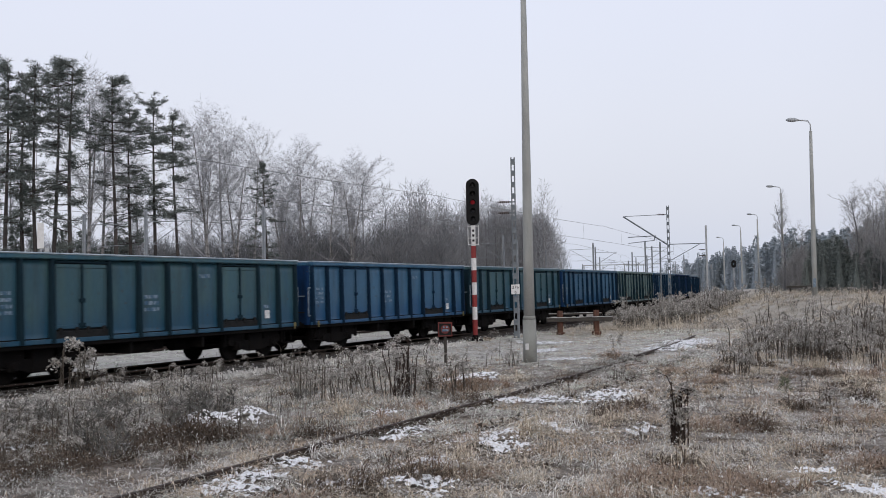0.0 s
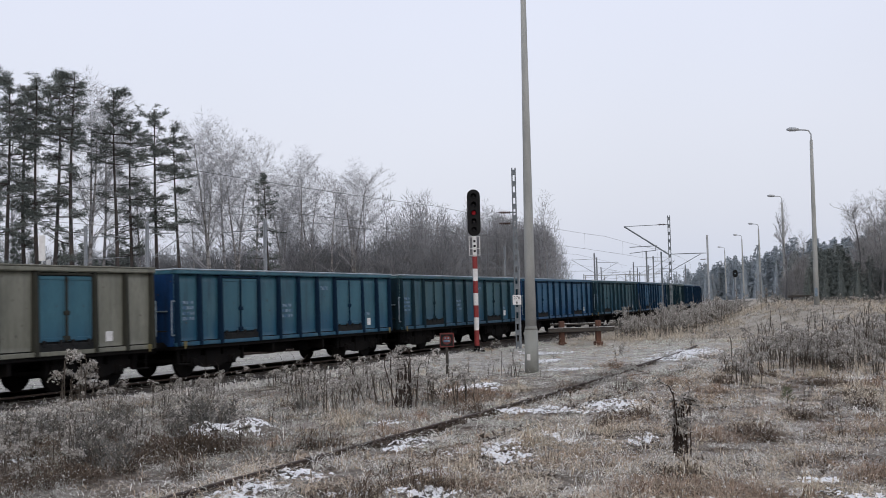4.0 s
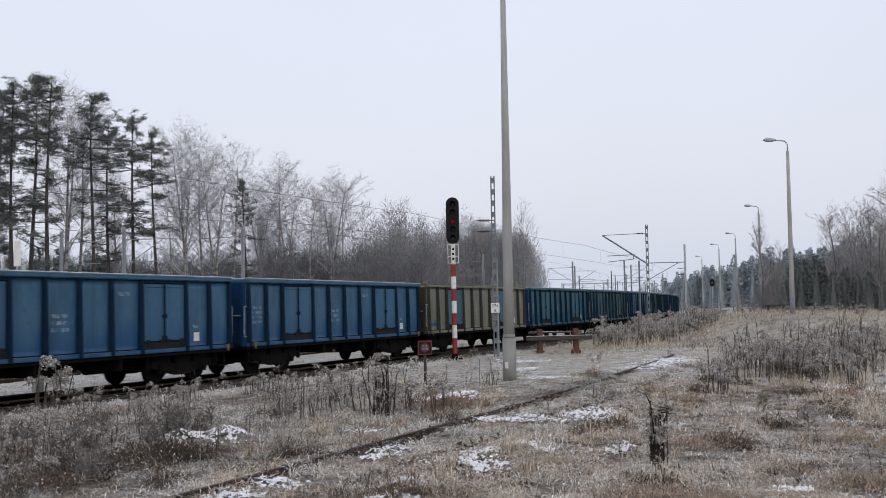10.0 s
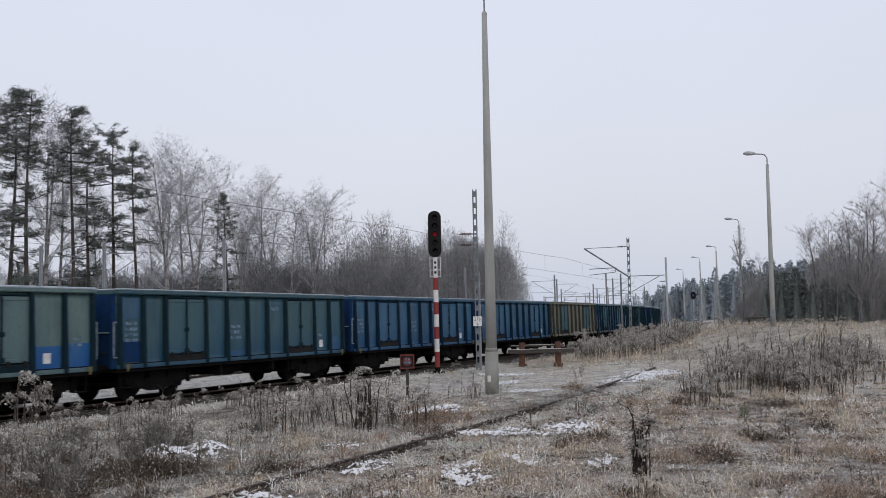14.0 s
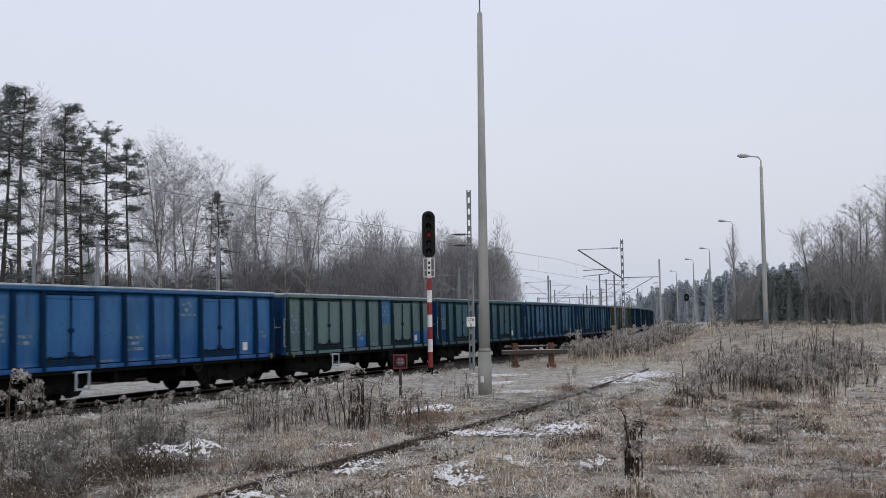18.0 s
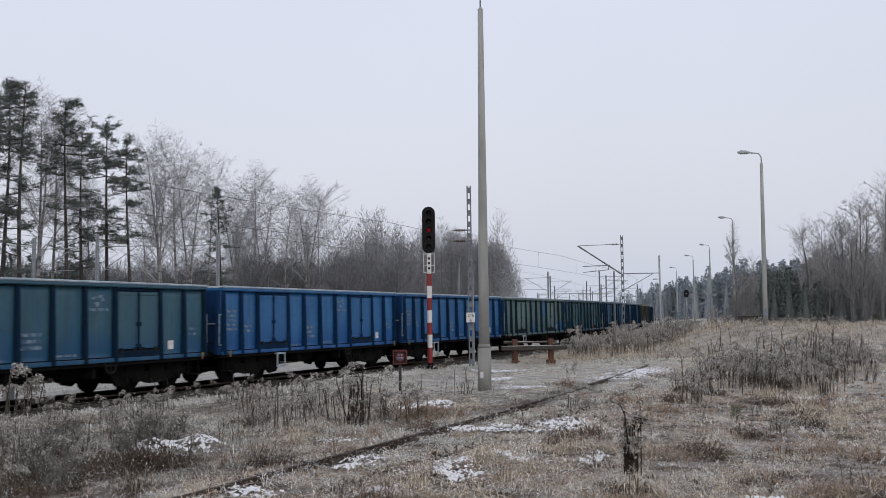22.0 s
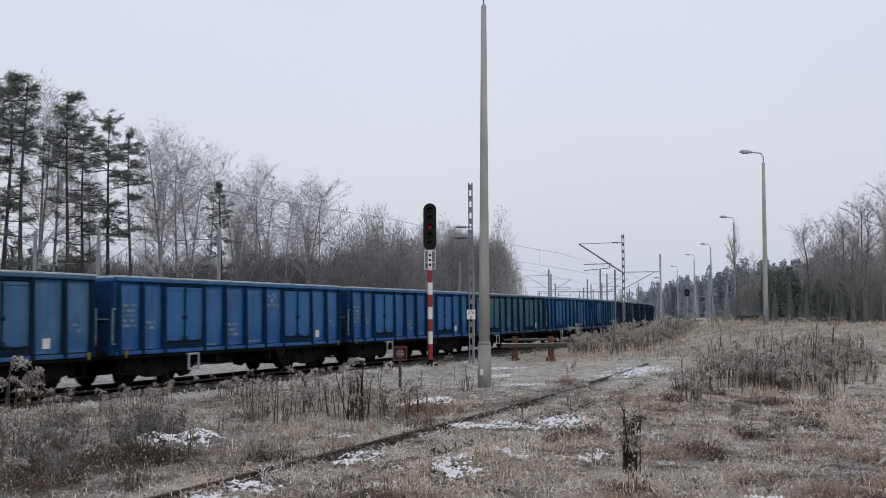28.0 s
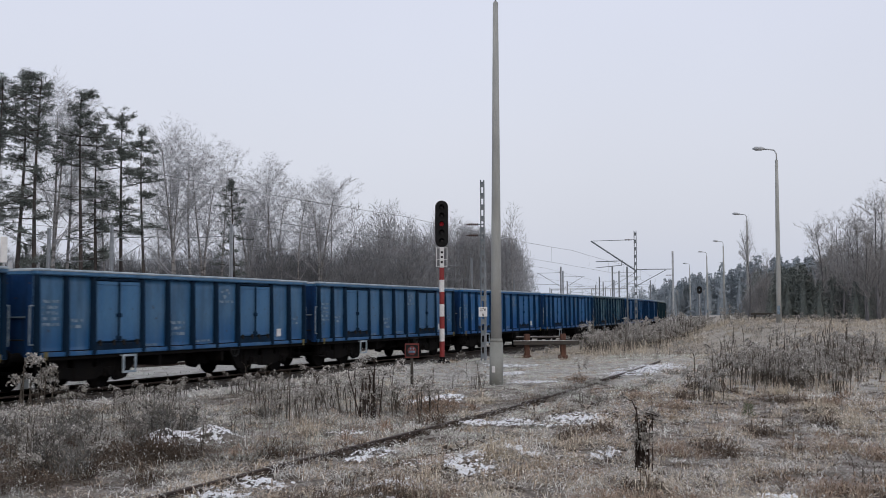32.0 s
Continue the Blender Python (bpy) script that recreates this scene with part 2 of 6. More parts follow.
    "greenery": mat("green_weed_leaf", (0.11, 0.125, 0.07), (0.19, 0.20, 0.14), scale=3, rough=0.8, island=0.4),
    "stem": mat("dead_weed_stem", (0.066, 0.056, 0.047), (0.140, 0.125, 0.108), scale=4, rough=0.95, island=0.4, spec=0.1),
    "darkstem": mat("rotted_weed_stem", (0.038, 0.029, 0.025), (0.072, 0.057, 0.049), scale=5, rough=0.95, island=0.5, spec=0.1),
    "plume": mat("frosted_weed_plume", (0.235, 0.215, 0.195), (0.53, 0.52, 0.50), scale=9, rough=0.95, island=0.5, fine=30, spec=0.1),
    "shrub": mat("rimed_shrub_twig", (0.095, 0.091, 0.083), (0.24, 0.24, 0.232), scale=2, rough=0.95, island=0.5, fine=20, spec=0.1),
    "bankgrass": mat("rimed_bank_grass", (0.22, 0.212, 0.188), (0.40, 0.40, 0.382), scale=1.2, rough=0.95, island=0.5, fine=12, c=(0.17, 0.135, 0.11), cscale=0.6, clo=0.45, chi=0.65, spec=0.1),
    "hoar": mat("hoar_crystals", (0.66, 0.655, 0.645), (0.50, 0.495, 0.485), scale=3, rough=0.8, island=0.15, spec=0.3),
    # Paler than the nearer spruces: haze is mixed into the needle colour.
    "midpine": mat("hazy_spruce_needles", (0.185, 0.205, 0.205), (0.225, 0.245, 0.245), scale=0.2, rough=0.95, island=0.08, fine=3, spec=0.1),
    "bark_pine": mat("pine_bark", (0.050, 0.048, 0.050), (0.085, 0.072, 0.066), scale=2, rough=0.95, stretch=(2, 2, 0.5), bump=0.6, spec=0.1),
    "needles": mat("pine_needles", (0.095, 0.113, 0.106), (0.135, 0.152, 0.146), scale=0.5, rough=0.95, island=0.4, fine=6, c=(0.23, 0.245, 0.25), cscale=0.5, clo=0.55, chi=0.75, spec=0.1),
    "bark_birch": mat("birch_bark", (0.30, 0.295, 0.295), (0.13, 0.125, 0.125), scale=2.5, rough=0.95, stretch=(1, 1, 2.5), lo=0.45, hi=0.6, spec=0.1),
    "bark_grey": mat("grey_bark", (0.115, 0.115, 0.122), (0.165, 0.165, 0.172), scale=2.5, rough=0.95, spec=0.1),
    "twig": mat("hoar_frosted_twigs", (0.28, 0.283, 0.302), (0.36, 0.363, 0.382), scale=0.4, rough=0.95, island=0.25, fine=5, spec=0.1),
    "fartwig": mat("far_frosted_wood", (0.275, 0.28, 0.293), (0.205, 0.209, 0.22), scale=0.12, rough=0.95, island=0.22, fine=2, spec=0.1),
    "undergrowth": mat("undergrowth_twigs", (0.188, 0.193, 0.203), (0.138, 0.142, 0.15), scale=0.2, rough=0.95, island=0.25, fine=2, spec=0.1),
    "brush": mat("scrub_twigs", (0.30, 0.295, 0.297), (0.225, 0.222, 0.224), scale=0.2, rough=0.95, island=0.25, fine=2, spec=0.1),
    "spruce": mat("spruce_needles", (0.15, 0.172, 0.163), (0.185, 0.207, 0.198), scale=0.3, rough=0.95, island=0.18, fine=4, spec=0.1),
    # Both far woods are paled and blued: distance haze put into their colour.
    "farpine_hazed": mat("far_pine_wood", (0.26, 0.30, 0.335), (0.28, 0.32, 0.355), scale=0.1, rough=0.95, island=0.05, fine=2, spec=0.1),
    "farther_hazed": mat("distant_wood", (0.31, 0.35, 0.39), (0.34, 0.38, 0.42), scale=0.05, rough=0.95, island=0.1, fine=1, spec=0.1),
}


# ---- mesh tools ----
class Shape:
    """Collects vertices and faces for one mesh."""

    def __init__(self):
        self.v, self.f, self.smooth = [], [], False

    def add(self, verts, faces):
        k = len(self.v)
        self.v.extend(tuple(p) for p in verts)
        self.f.extend(tuple(i + k for i in face) for face in faces)
        return self

    def box(self, x0, y0, z0, x1, y1, z1, bev=0.0):
        b = min(bev, abs(x1 - x0) * 0.45, abs(y1 - y0) * 0.45, abs(z1 - z0) * 0.45)
        if b <= 0:
            return self.add([(x, y, z) for x in (x0, x1) for y in (y0, y1) for z in (z0, z1)],
                            [(0, 1, 3, 2), (4, 6, 7, 5), (0, 4, 5, 1), (2, 3, 7, 6), (0, 2, 6, 4), (1, 5, 7, 3)])
        lo, hi, at, vs = (x0, y0, z0), (x1, y1, z1), {}, []
        for c in range(8):
            s = [(c >> i) & 1 for i in range(3)]
            for axis in range(3):
                p = [(hi[i] if s[i] else lo[i]) + (0 if i == axis else (-b if s[i] else b)) for i in range(3)]
                at[c, axis] = len(vs)
                vs.append(p)
        fs = []
        for axis in range(3):
            u, w = (axis + 1) % 3, (axis + 2) % 3
            for side in (0, 1):
                c0 = side << axis
                ring = [c0, c0 | 1 << u, c0 | 1 << u | 1 << w, c0 | 1 << w]
                fs.append([at[c, axis] for c in (ring if side else ring[::-1])])
            for a in (0, 1):
                for d in (0, 1):
                    c0 = a << u | d << w
                    c1 = c0 | 1 << axis
                    q = [at[c0, u], at[c1, u], at[c1, w], at[c0, w]]
                    fs.append(q if a == d else q[::-1])
        for c in range(8):
            t = [at[c, 0], at[c, 1], at[c, 2]]
            fs.append(t if bin(c).count("1") % 2 else t[::-1])
        return self.add(vs, fs)

    def tube(self, p0, p1, r0, r1=None, n=8, cap=True):
        p0, p1 = Vector(p0), Vector(p1)
        r1 = r0 if r1 is None else r1
        d = (p1 - p0).normalized()
        a = d.orthogonal().normalized()
        b = d.cross(a)
        vs = []
        for p, r in ((p0, r0), (p1, r1)):
            for i in range(n):
                t = 2 * math.pi * i / n
                vs.append(p + (a * math.cos(t) + b * math.sin(t)) * r)
        fs = [(i, (i + 1) % n, n + (i + 1) % n, n + i) for i in range(n)]
        if cap:
            fs += [tuple(range(n - 1, -1, -1)), tuple(range(n, 2 * n))]
        return self.add(vs, fs)

    def run(self, points, radii, n=6):
        """A bent tapered tube through points."""
        vs, fs = [], []
        pts = [Vector(p) for p in points]
        for i, p in enumerate(pts):
            d = (pts[min(i + 1, len(pts) - 1)] - pts[max(i - 1, 0)]).normalized()
            a = d.cross(Vector((0.31, 0.95, 0.05))).normalized()
            b = d.cross(a)
            for q in range(n):
                t = 2 * math.pi * q / n
                vs.append(p + (a * math.cos(t) + b * math.sin(t)) * radii[i])
        for i in range(len(pts) - 1):
            for q in range(n):
                fs.append((i * n + q, i * n + (q + 1) % n, (i + 1) * n + (q + 1) % n, (i + 1) * n + q))
        fs.append(tuple(range(n - 1, -1, -1)))
        fs.append(tuple(range((len(pts) - 1) * n, len(pts) * n)))
        return self.add(vs, fs)

    def prism(self, outline, z0, z1, axis=2):
        """An outline (list of 2D points) pushed out along an axis."""
        n = len(outline)

        def put(p, z):
            return {2: (p[0], p[1], z), 0: (z, p[0], p[1]), 1: (p[0], z, p[1])}[axis]

        vs = [put(p, z0) for p in outline] + [put(p, z1) for p in outline]
        return self.add(vs, [(i, (i + 1) % n, n + (i + 1) % n, n + i) for i in range(n)] + [tuple(range(n - 1, -1, -1)), tuple(range(n, 2 * n))])

    def mesh(self, name, material):
        me = bpy.data.meshes.new(name)
        me.from_pydata(self.v, [], self.f)
        me.materials.append(material)
        if self.smooth:
            me.shade_smooth()
        me.update()
        return me


def part(name, shape, material, parent, label=""):
    """One mesh object, under a thing or a part. shape: a Shape or a finished mesh."""
    me = shape.mesh(name, material) if isinstance(shape, Shape) else shape
    ob = new(name, me)
    ob.parent = parent
    if label:
        ob["label"] = label
    return ob


def piece(name, mesh, parent, label=""):
    return part(name, mesh, None, parent, label)


def thing(name, label, category, group="", at=None):
    ob = new(name)
    ob.empty_display_size = 0.3
    if at is not None:
        ob.matrix_basis = at
    return tagged(ob, label, category, group)


def quads(name, verts, faces, material):
    me = bpy.data.meshes.new(name)
    me.from_pydata(verts, [], faces)
    me.materials.append(material)
    me.update()
    return me


def tri_mesh(name, verts, material, corners=3):
    """A mesh of loose pieces from an array of corner points."""
    v = np.asarray(verts, np.float32).reshape(-1, 3)
    n = len(v) // corners
    me = bpy.data.meshes.new(name)
    me.vertices.add(len(v))
    me.vertices.foreach_set("co", v.ravel())
    me.loops.add(len(v))
    me.loops.foreach_set("vertex_index", np.arange(len(v), dtype=np.int32))
    me.polygons.add(n)
    me.polygons.foreach_set("loop_start", np.arange(n, dtype=np.int32) * corners)
    me.materials.append(material)
    me.update(calc_edges=True)
    return me


# ---- the plan: the main track is straight, then bends away to the left ----
TRACK_X, BEND_AT, BEND = -21.45, 46.0, 0.00195
GROUND = -0.25


def along(s, off=0.0):
    """A point of the main track's axis, s metres up the line, off metres to its right; and the heading in degrees."""
    e = max(0.0, s - BEND_AT)
    th = BEND * e
    x = TRACK_X - (1 - math.cos(th)) / BEND
    y = min(s, BEND_AT) + math.sin(th) / BEND
    return x + off * math.cos(th), y + off * math.sin(th), math.degrees(th)


def smooth_step(a, b, x):
    t = min(1.0, max(0.0, (x - a) / (b - a)))
    return t * t * (3 - 2 * t)


MOUNDS = ((-11.7, 14.6, 0.5, 0.30), (-11.4, 15.5, 0.45, 0.28), (-10.9, 25.2, 0.7, 0.16), (-10.3, 23.0, 0.6, 0.2), (-6.4, 21.7, 0.5, 0.10), (-13.6, 10.8, 0.6, 0.2), (-4.8, 17.2, 0.6, 0.12))


def siding_bend(y):
    return -0.0020 * max(0.0, y - 22) ** 2


def siding_rise(y):
    return 0.12 * smooth_step(22, 33, y)


def bank_rise(x, y):
    """The field beside the line climbs to a low plateau on which the road, its lamps and the thicket stand."""
    e = max(0.0, y - BEND_AT)
    foot = -7.2 + (TRACK_X + 4.5 + 7.2 - 0.5 * BEND * e * e) * smooth_step(45, 82, y)
    return 1.6 * smooth_step(28, 72, y) * smooth_step(foot, foot + 8.5, x) * (1 - 0.75 * smooth_step(170, 330, y))


def ground_z(x, y):
    z = GROUND + (bank_rise(x, y) if y > 30 else 0.0)
    near = 1 - smooth_step(60, 110, math.hypot(x, y))
    if near > 0:
        z += near * (0.07 * noise.noise((x * 0.23, y * 0.23, 0.0)) + 0.035 * noise.noise((x * 0.9, y * 0.9, 3.0)))
        z -= 0.10 * near * math.exp(-((x + 15.5) / 1.8) ** 2)
        if y < 30 and x < -4:
            for cx, cy, r, h in MOUNDS:
                z += h * math.exp(-((x - cx) ** 2 + (y - cy) ** 2) / (r * r))
            z += 0.10 * math.exp(-((x + 6.0) / 0.3) ** 2) * (1 - smooth_step(16, 18, y))
        z += near * siding_rise(y) * math.exp(-((x - siding_bend(y) + 7.7) / 2.6) ** 2) * (1 - smooth_step(46, 60, y))
    far = smooth_step(90, 400, math.hypot(x, y))
    return z - 0.15 * far


def axis_steps(lo, hi, step, far, grow=1.35):
    v = list(np.arange(lo, hi + 1e-6, step))
    a, b, d = lo, hi, step
    while a > -far or b < far:
        d *= grow
        a, b = a - d, b + d
        v = [a] + v + [b]
    return v


def build_ground():
    xs, ys = axis_steps(-64, 16, 0.55, 2500), axis_steps(-6, 96, 0.6, 2500)
    verts = [(x, y, ground_z(x, y)) for y in ys for x in xs]
    w = len(xs)
    faces = [(j * w + i, j * w + i + 1, (j + 1) * w + i + 1, (j + 1) * w + i) for j in range(len(ys) - 1) for i in range(w - 1)]
    me = quads("ground", verts, faces, ground_material())
    me.shade_smooth()
    tagged(new("ground", me), "frosted ground of dead grass, moss and gravel with snow remains", "ground", kind="structure")


def ground_material():
    m = mat("frosted_ground", (0.135, 0.115, 0.098), (0.28, 0.26, 0.24), scale=0.9, rough=0.95, fine=16, bump=0.9, grain=0.6, c=(0.085, 0.068, 0.056), cscale=2.2, clo=0.45, chi=0.65, spec=0.1)
    n, l = m.node_tree.nodes, m.node_tree.links
    p = n["Principled BSDF"]
    old = p.inputs["Base Color"].links[0].from_socket
    tc = n.new("ShaderNodeTexCoord")
    sp = n.new("ShaderNodeSeparateXYZ")
    l.new(tc.outputs["Object"], sp.inputs[0])
    # hoar frost lies thick on the open yard beyond the main track and on the trodden strip by the pole
    yard = n.new("ShaderNodeMapRange")
    yard.inputs[1].default_value, yard.inputs[2].default_value = -22.0, -24.5
    l.new(sp.outputs["X"], yard.inputs[0])
    strip = n.new("ShaderNodeMapRange")
    strip.interpolation_type = "SMOOTHSTEP"
    strip.inputs[1].default_value, strip.inputs[2].default_value = 27.0, 34.0
    l.new(sp.outputs["Y"], strip.inputs[0])
    fade = n.new("ShaderNodeMapRange")
    fade.inputs[1].default_value, fade.inputs[2].default_value = 95.0, 60.0
    l.new(sp.outputs["Y"], fade.inputs[0])
    near_yard = n.new("ShaderNodeMath")
    near_yard.operation = "MULTIPLY"
    l.new(yard.outputs[0], near_yard.inputs[0])
    l.new(fade.outputs[0], near_yard.inputs[1])
    half = n.new("ShaderNodeMath")
    half.operation = "MULTIPLY"
    half.inputs[1].default_value = 0.8
    l.new(strip.outputs[0], half.inputs[0])
    mx = n.new("ShaderNodeMath")
    mx.operation = "MAXIMUM"
    l.new(near_yard.outputs[0], mx.inputs[0])
    l.new(half.outputs[0], mx.inputs[1])
    nz = n.new("ShaderNodeTexNoise")
    nz.inputs["Scale"].default_value, nz.inputs["Detail"].default_value = 2.4, 8
    l.new(tc.outputs["Object"], nz.inputs["Vector"])
    add = n.new("ShaderNodeMath")
    add.operation = "MULTIPLY_ADD"
    add.inputs[1].default_value = 0.45
    l.new(mx.outputs[0], add.inputs[0])
    l.new(nz.outputs["Fac"], add.inputs[2])
    fr = n.new("ShaderNodeMapRange")
    fr.inputs[1].default_value, fr.inputs[2].default_value = 0.60, 1.05
    l.new(add.outputs[0], fr.inputs[0])
    mixc = n.new("ShaderNodeMix")
    mixc.data_type = "RGBA"
    l.new(fr.outputs[0], mixc.inputs[0])
    l.new(old, mixc.inputs[6])
    # speckle in the frost
    mixc.inputs[7].default_value = (0.44, 0.43, 0.41, 1)
    # pale straw over the open field up the line
    up = n.new("ShaderNodeMapRange")
    up.interpolation_type = "SMOOTHSTEP"
    up.inputs[1].default_value, up.inputs[2].default_value, up.inputs[4].default_value = 38.0, 58.0, 0.85
    l.new(sp.outputs["Y"], up.inputs[0])
    out = n.new("ShaderNodeMapRange")
    out.inputs[1].default_value, out.inputs[2].default_value = -34.0, -28.0
    l.new(sp.outputs["X"], out.inputs[0])
    both = n.new("ShaderNodeMath")
    both.operation = "MULTIPLY"
    l.new(up.outputs[0], both.inputs[0])
    l.new(out.outputs[0], both.inputs[1])
    vn = n.new("ShaderNodeMix")
    vn.data_type = "RGBA"
    vn.inputs[6].default_value, vn.inputs[7].default_value = (0.26, 0.23, 0.19, 1), (0.40, 0.375, 0.335, 1)
    big = n.new("ShaderNodeTexNoise")
    big.inputs["Scale"].default_value, big.inputs["Detail"].default_value = 0.5, 8
    l.new(tc.outputs["Object"], big.inputs["Vector"])
    spread = n.new("ShaderNodeMapRange")
    spread.inputs[1].default_value, spread.inputs[2].default_value = 0.35, 0.65
    l.new(big.outputs["Fac"], spread.inputs[0])
    l.new(spread.outputs[0], vn.inputs[0])
    last = n.new("ShaderNodeMix")
    last.data_type = "RGBA"
    l.new(both.outputs[0], last.inputs[0])
    l.new(mixc.outputs[2], last.inputs[6])
    l.new(vn.outputs[2], last.inputs[7])
    l.new(last.outputs[2], p.inputs["Base Color"])
    return m


# ---- tracks ----
def rail_shape(points, top=0.0, head=0.036):
    """A rail with foot, web and head swept along (x, y) points."""
    prof = [(-0.07, -0.16), (0.07, -0.16), (0.07, -0.148), (0.012, -0.13), (0.012, -0.045), (head, -0.035), (head, -0.006), (head - 0.008, 0), (-head + 0.008, 0), (-head, -0.006), (-head, -0.035), (-0.012, -0.045), (-0.012, -0.13), (-0.07, -0.148)]
    s = Shape()
    n = len(prof)
    vs, fs = [], []
    for i, (x, y) in enumerate(points):
        a, b = points[max(i - 1, 0)], points[min(i + 1, len(points) - 1)]
        d = Vector((b[0] - a[0], b[1] - a[1])).normalized()
        for u, z in prof:
            vs.append((x + d.y * u, y - d.x * u, top + z))
    for i in range(len(points) - 1):
        for q in range(n):
            fs.append((i * n + q, i * n + (q + 1) % n, (i + 1) * n + (q + 1) % n, (i + 1) * n + q))
    fs += [tuple(range(n - 1, -1, -1)), tuple(range((len(points) - 1) * n, len(points) * n))]
    return s.add(vs, fs)


SLEEPER = Shape().box(-1.25, -0.13, -0.38, 1.25, 0.13, -0.165, 0.03).mesh("sleeper", M["sleeper"])


def build_track(name, off, s0, s1, label, sleepers=(0, 0), top=0.0):
    tr = tagged(new(name), label, "railway track", kind="structure")
    S = np.arange(s0, s1, 2.5)
    for side in (-0.7525, 0.7525):
        part("rail", rail_shape([along(s, off + side)[:2] for s in S], top), M["rail"], tr)
        part("rail_head", rail_shape([along(s, off + side)[:2] for s in S], 0.003, 0.03), M["worn"], tr) if off == 0 else None
    for s in np.arange(sleepers[0], sleepers[1], 0.62):
        x, y, h = along(s, off)
        ob = part("sleeper", SLEEPER, None, tr)
        ob.matrix_basis = pose(x, y, 0, 0, 0, h)
    return tr


def build_ballast():
    prof = [(-3.2, GROUND - 0.12), (-1.75, -0.20), (-1.3, -0.19), (0, -0.20), (1.3, -0.19), (1.75, -0.20), (2.55, GROUND - 0.12)]
    S = list(np.arange(-30, 90, 0.6)) + list(np.arange(90, 330, 4))
    vs, fs = [], []
    n = len(prof)
    for s in S:
        for o, z in prof:
            x, y, _ = along(s, o)
            w = 0.0 if s > 90 else 0.05 * noise.noise((o * 2.1, s * 1.3, 5))
            vs.append((x + w * 2, y, z + w * 0.8))
    for i in range(len(S) - 1):
        for q in range(n - 1):
            fs.append((i * n + q, i * n + q + 1, (i + 1) * n + q + 1, (i + 1) * n + q))
    tagged(new("ballast", quads("ballast", vs, fs, M["ballast"])), "dark dusty ballast bed under the main track", "ballast", kind="structure")


# ---- wagons ----
HALF_L, HALF_W = 6.56, 1.45
EDGES = [0.0, 1.1, 2.1, 4.1, 5.25, 6.45, 7.65, 8.85, 10.85, 12.0, 13.12]
DOORS = (2, 7)
Z0, Z1, RIM = 1.0, 3.09, 3.26
cache = {}


def shaped(key, material, make):
    k = (key, material.name)
    if k not in cache:
        cache[k] = make().mesh(key, material)
    return cache[k]


def wheel_shape():
    s = Shape()
    for x in (-0.78, 0.71):
        s.tube((x, 0, 0), (x + 0.075, 0, 0), 0.455, 0.46, 28)
        s.tube((x - 0.02 if x > 0 else x + 0.075, 0, 0), (x if x > 0 else x + 0.095, 0, 0), 0.485, 0.485, 28)
    s.tube((-1.08, 0, 0), (1.08, 0, 0), 0.085, 0.085, 12)
    return s


def bogie_shape():
    s = Shape()
    for sx in (-1, 1):
        x = sx * 1.02
        s.prism([(-1.42, 0.50), (-1.42, 0.70), (-1.05, 0.78), (-0.55, 0.62), (0.55, 0.62), (1.05, 0.78), (1.42, 0.70), (1.42, 0.50), (1.15, 0.47), (0.7, 0.36), (0.42, 0.28), (-0.42, 0.28), (-0.7, 0.36), (-1.15, 0.47)], x - 0.06, x + 0.06, axis=0)
        for y in (-0.95, 0.95):
            s.box(x - 0.12, y - 0.16, 0.32, x + 0.12, y + 0.16, 0.60, 0.03)
            s.tube((x + sx * 0.10, y, 0.46), (x + sx * 0.17, y, 0.46), 0.11, 0.10, 12)
            for q in (-0.24, 0.24):
                s.tube((x, y + q, 0.46), (x, y + q, 0.72), 0.07, 0.07, 8)
        s.box(x - 0.1, -0.36, 0.26, x + 0.1, 0.36, 0.86, 0.03)
        for y in (-1.62, 1.5):
            s.box(x - 0.06, y, 0.42, x + 0.06, y + 0.12, 0.9, 0.02)
        for y in (-0.95, 0.95):
            s.box(x - 0.05, y - 0.42, 0.58, x + 0.05, y + 0.42, 0.9, 0.03)
    s.box(-1.05, -0.2, 0.55, 1.05, 0.2, 0.9, 0.03)
    for y in (-1.45, 1.38):
        s.box(-0.95, y, 0.45, 0.95, y + 0.07, 0.55)
    return s


def rigging_shape():
    """Brake levers and hangers that slope from the bogie up to the frame."""
    s = Shape()
    for x in (-1.0, 1.0):
        s.prism([(1.35, 0.2), (1.75, 0.26), (2.05, 0.62), (2.3, 0.9), (1.2, 0.9), (1.2, 0.3)], x - 0.05, x + 0.05, axis=0)
    return s.box(-1.1, 1.3, 0.3, 1.1, 1.42, 0.8, 0.02)


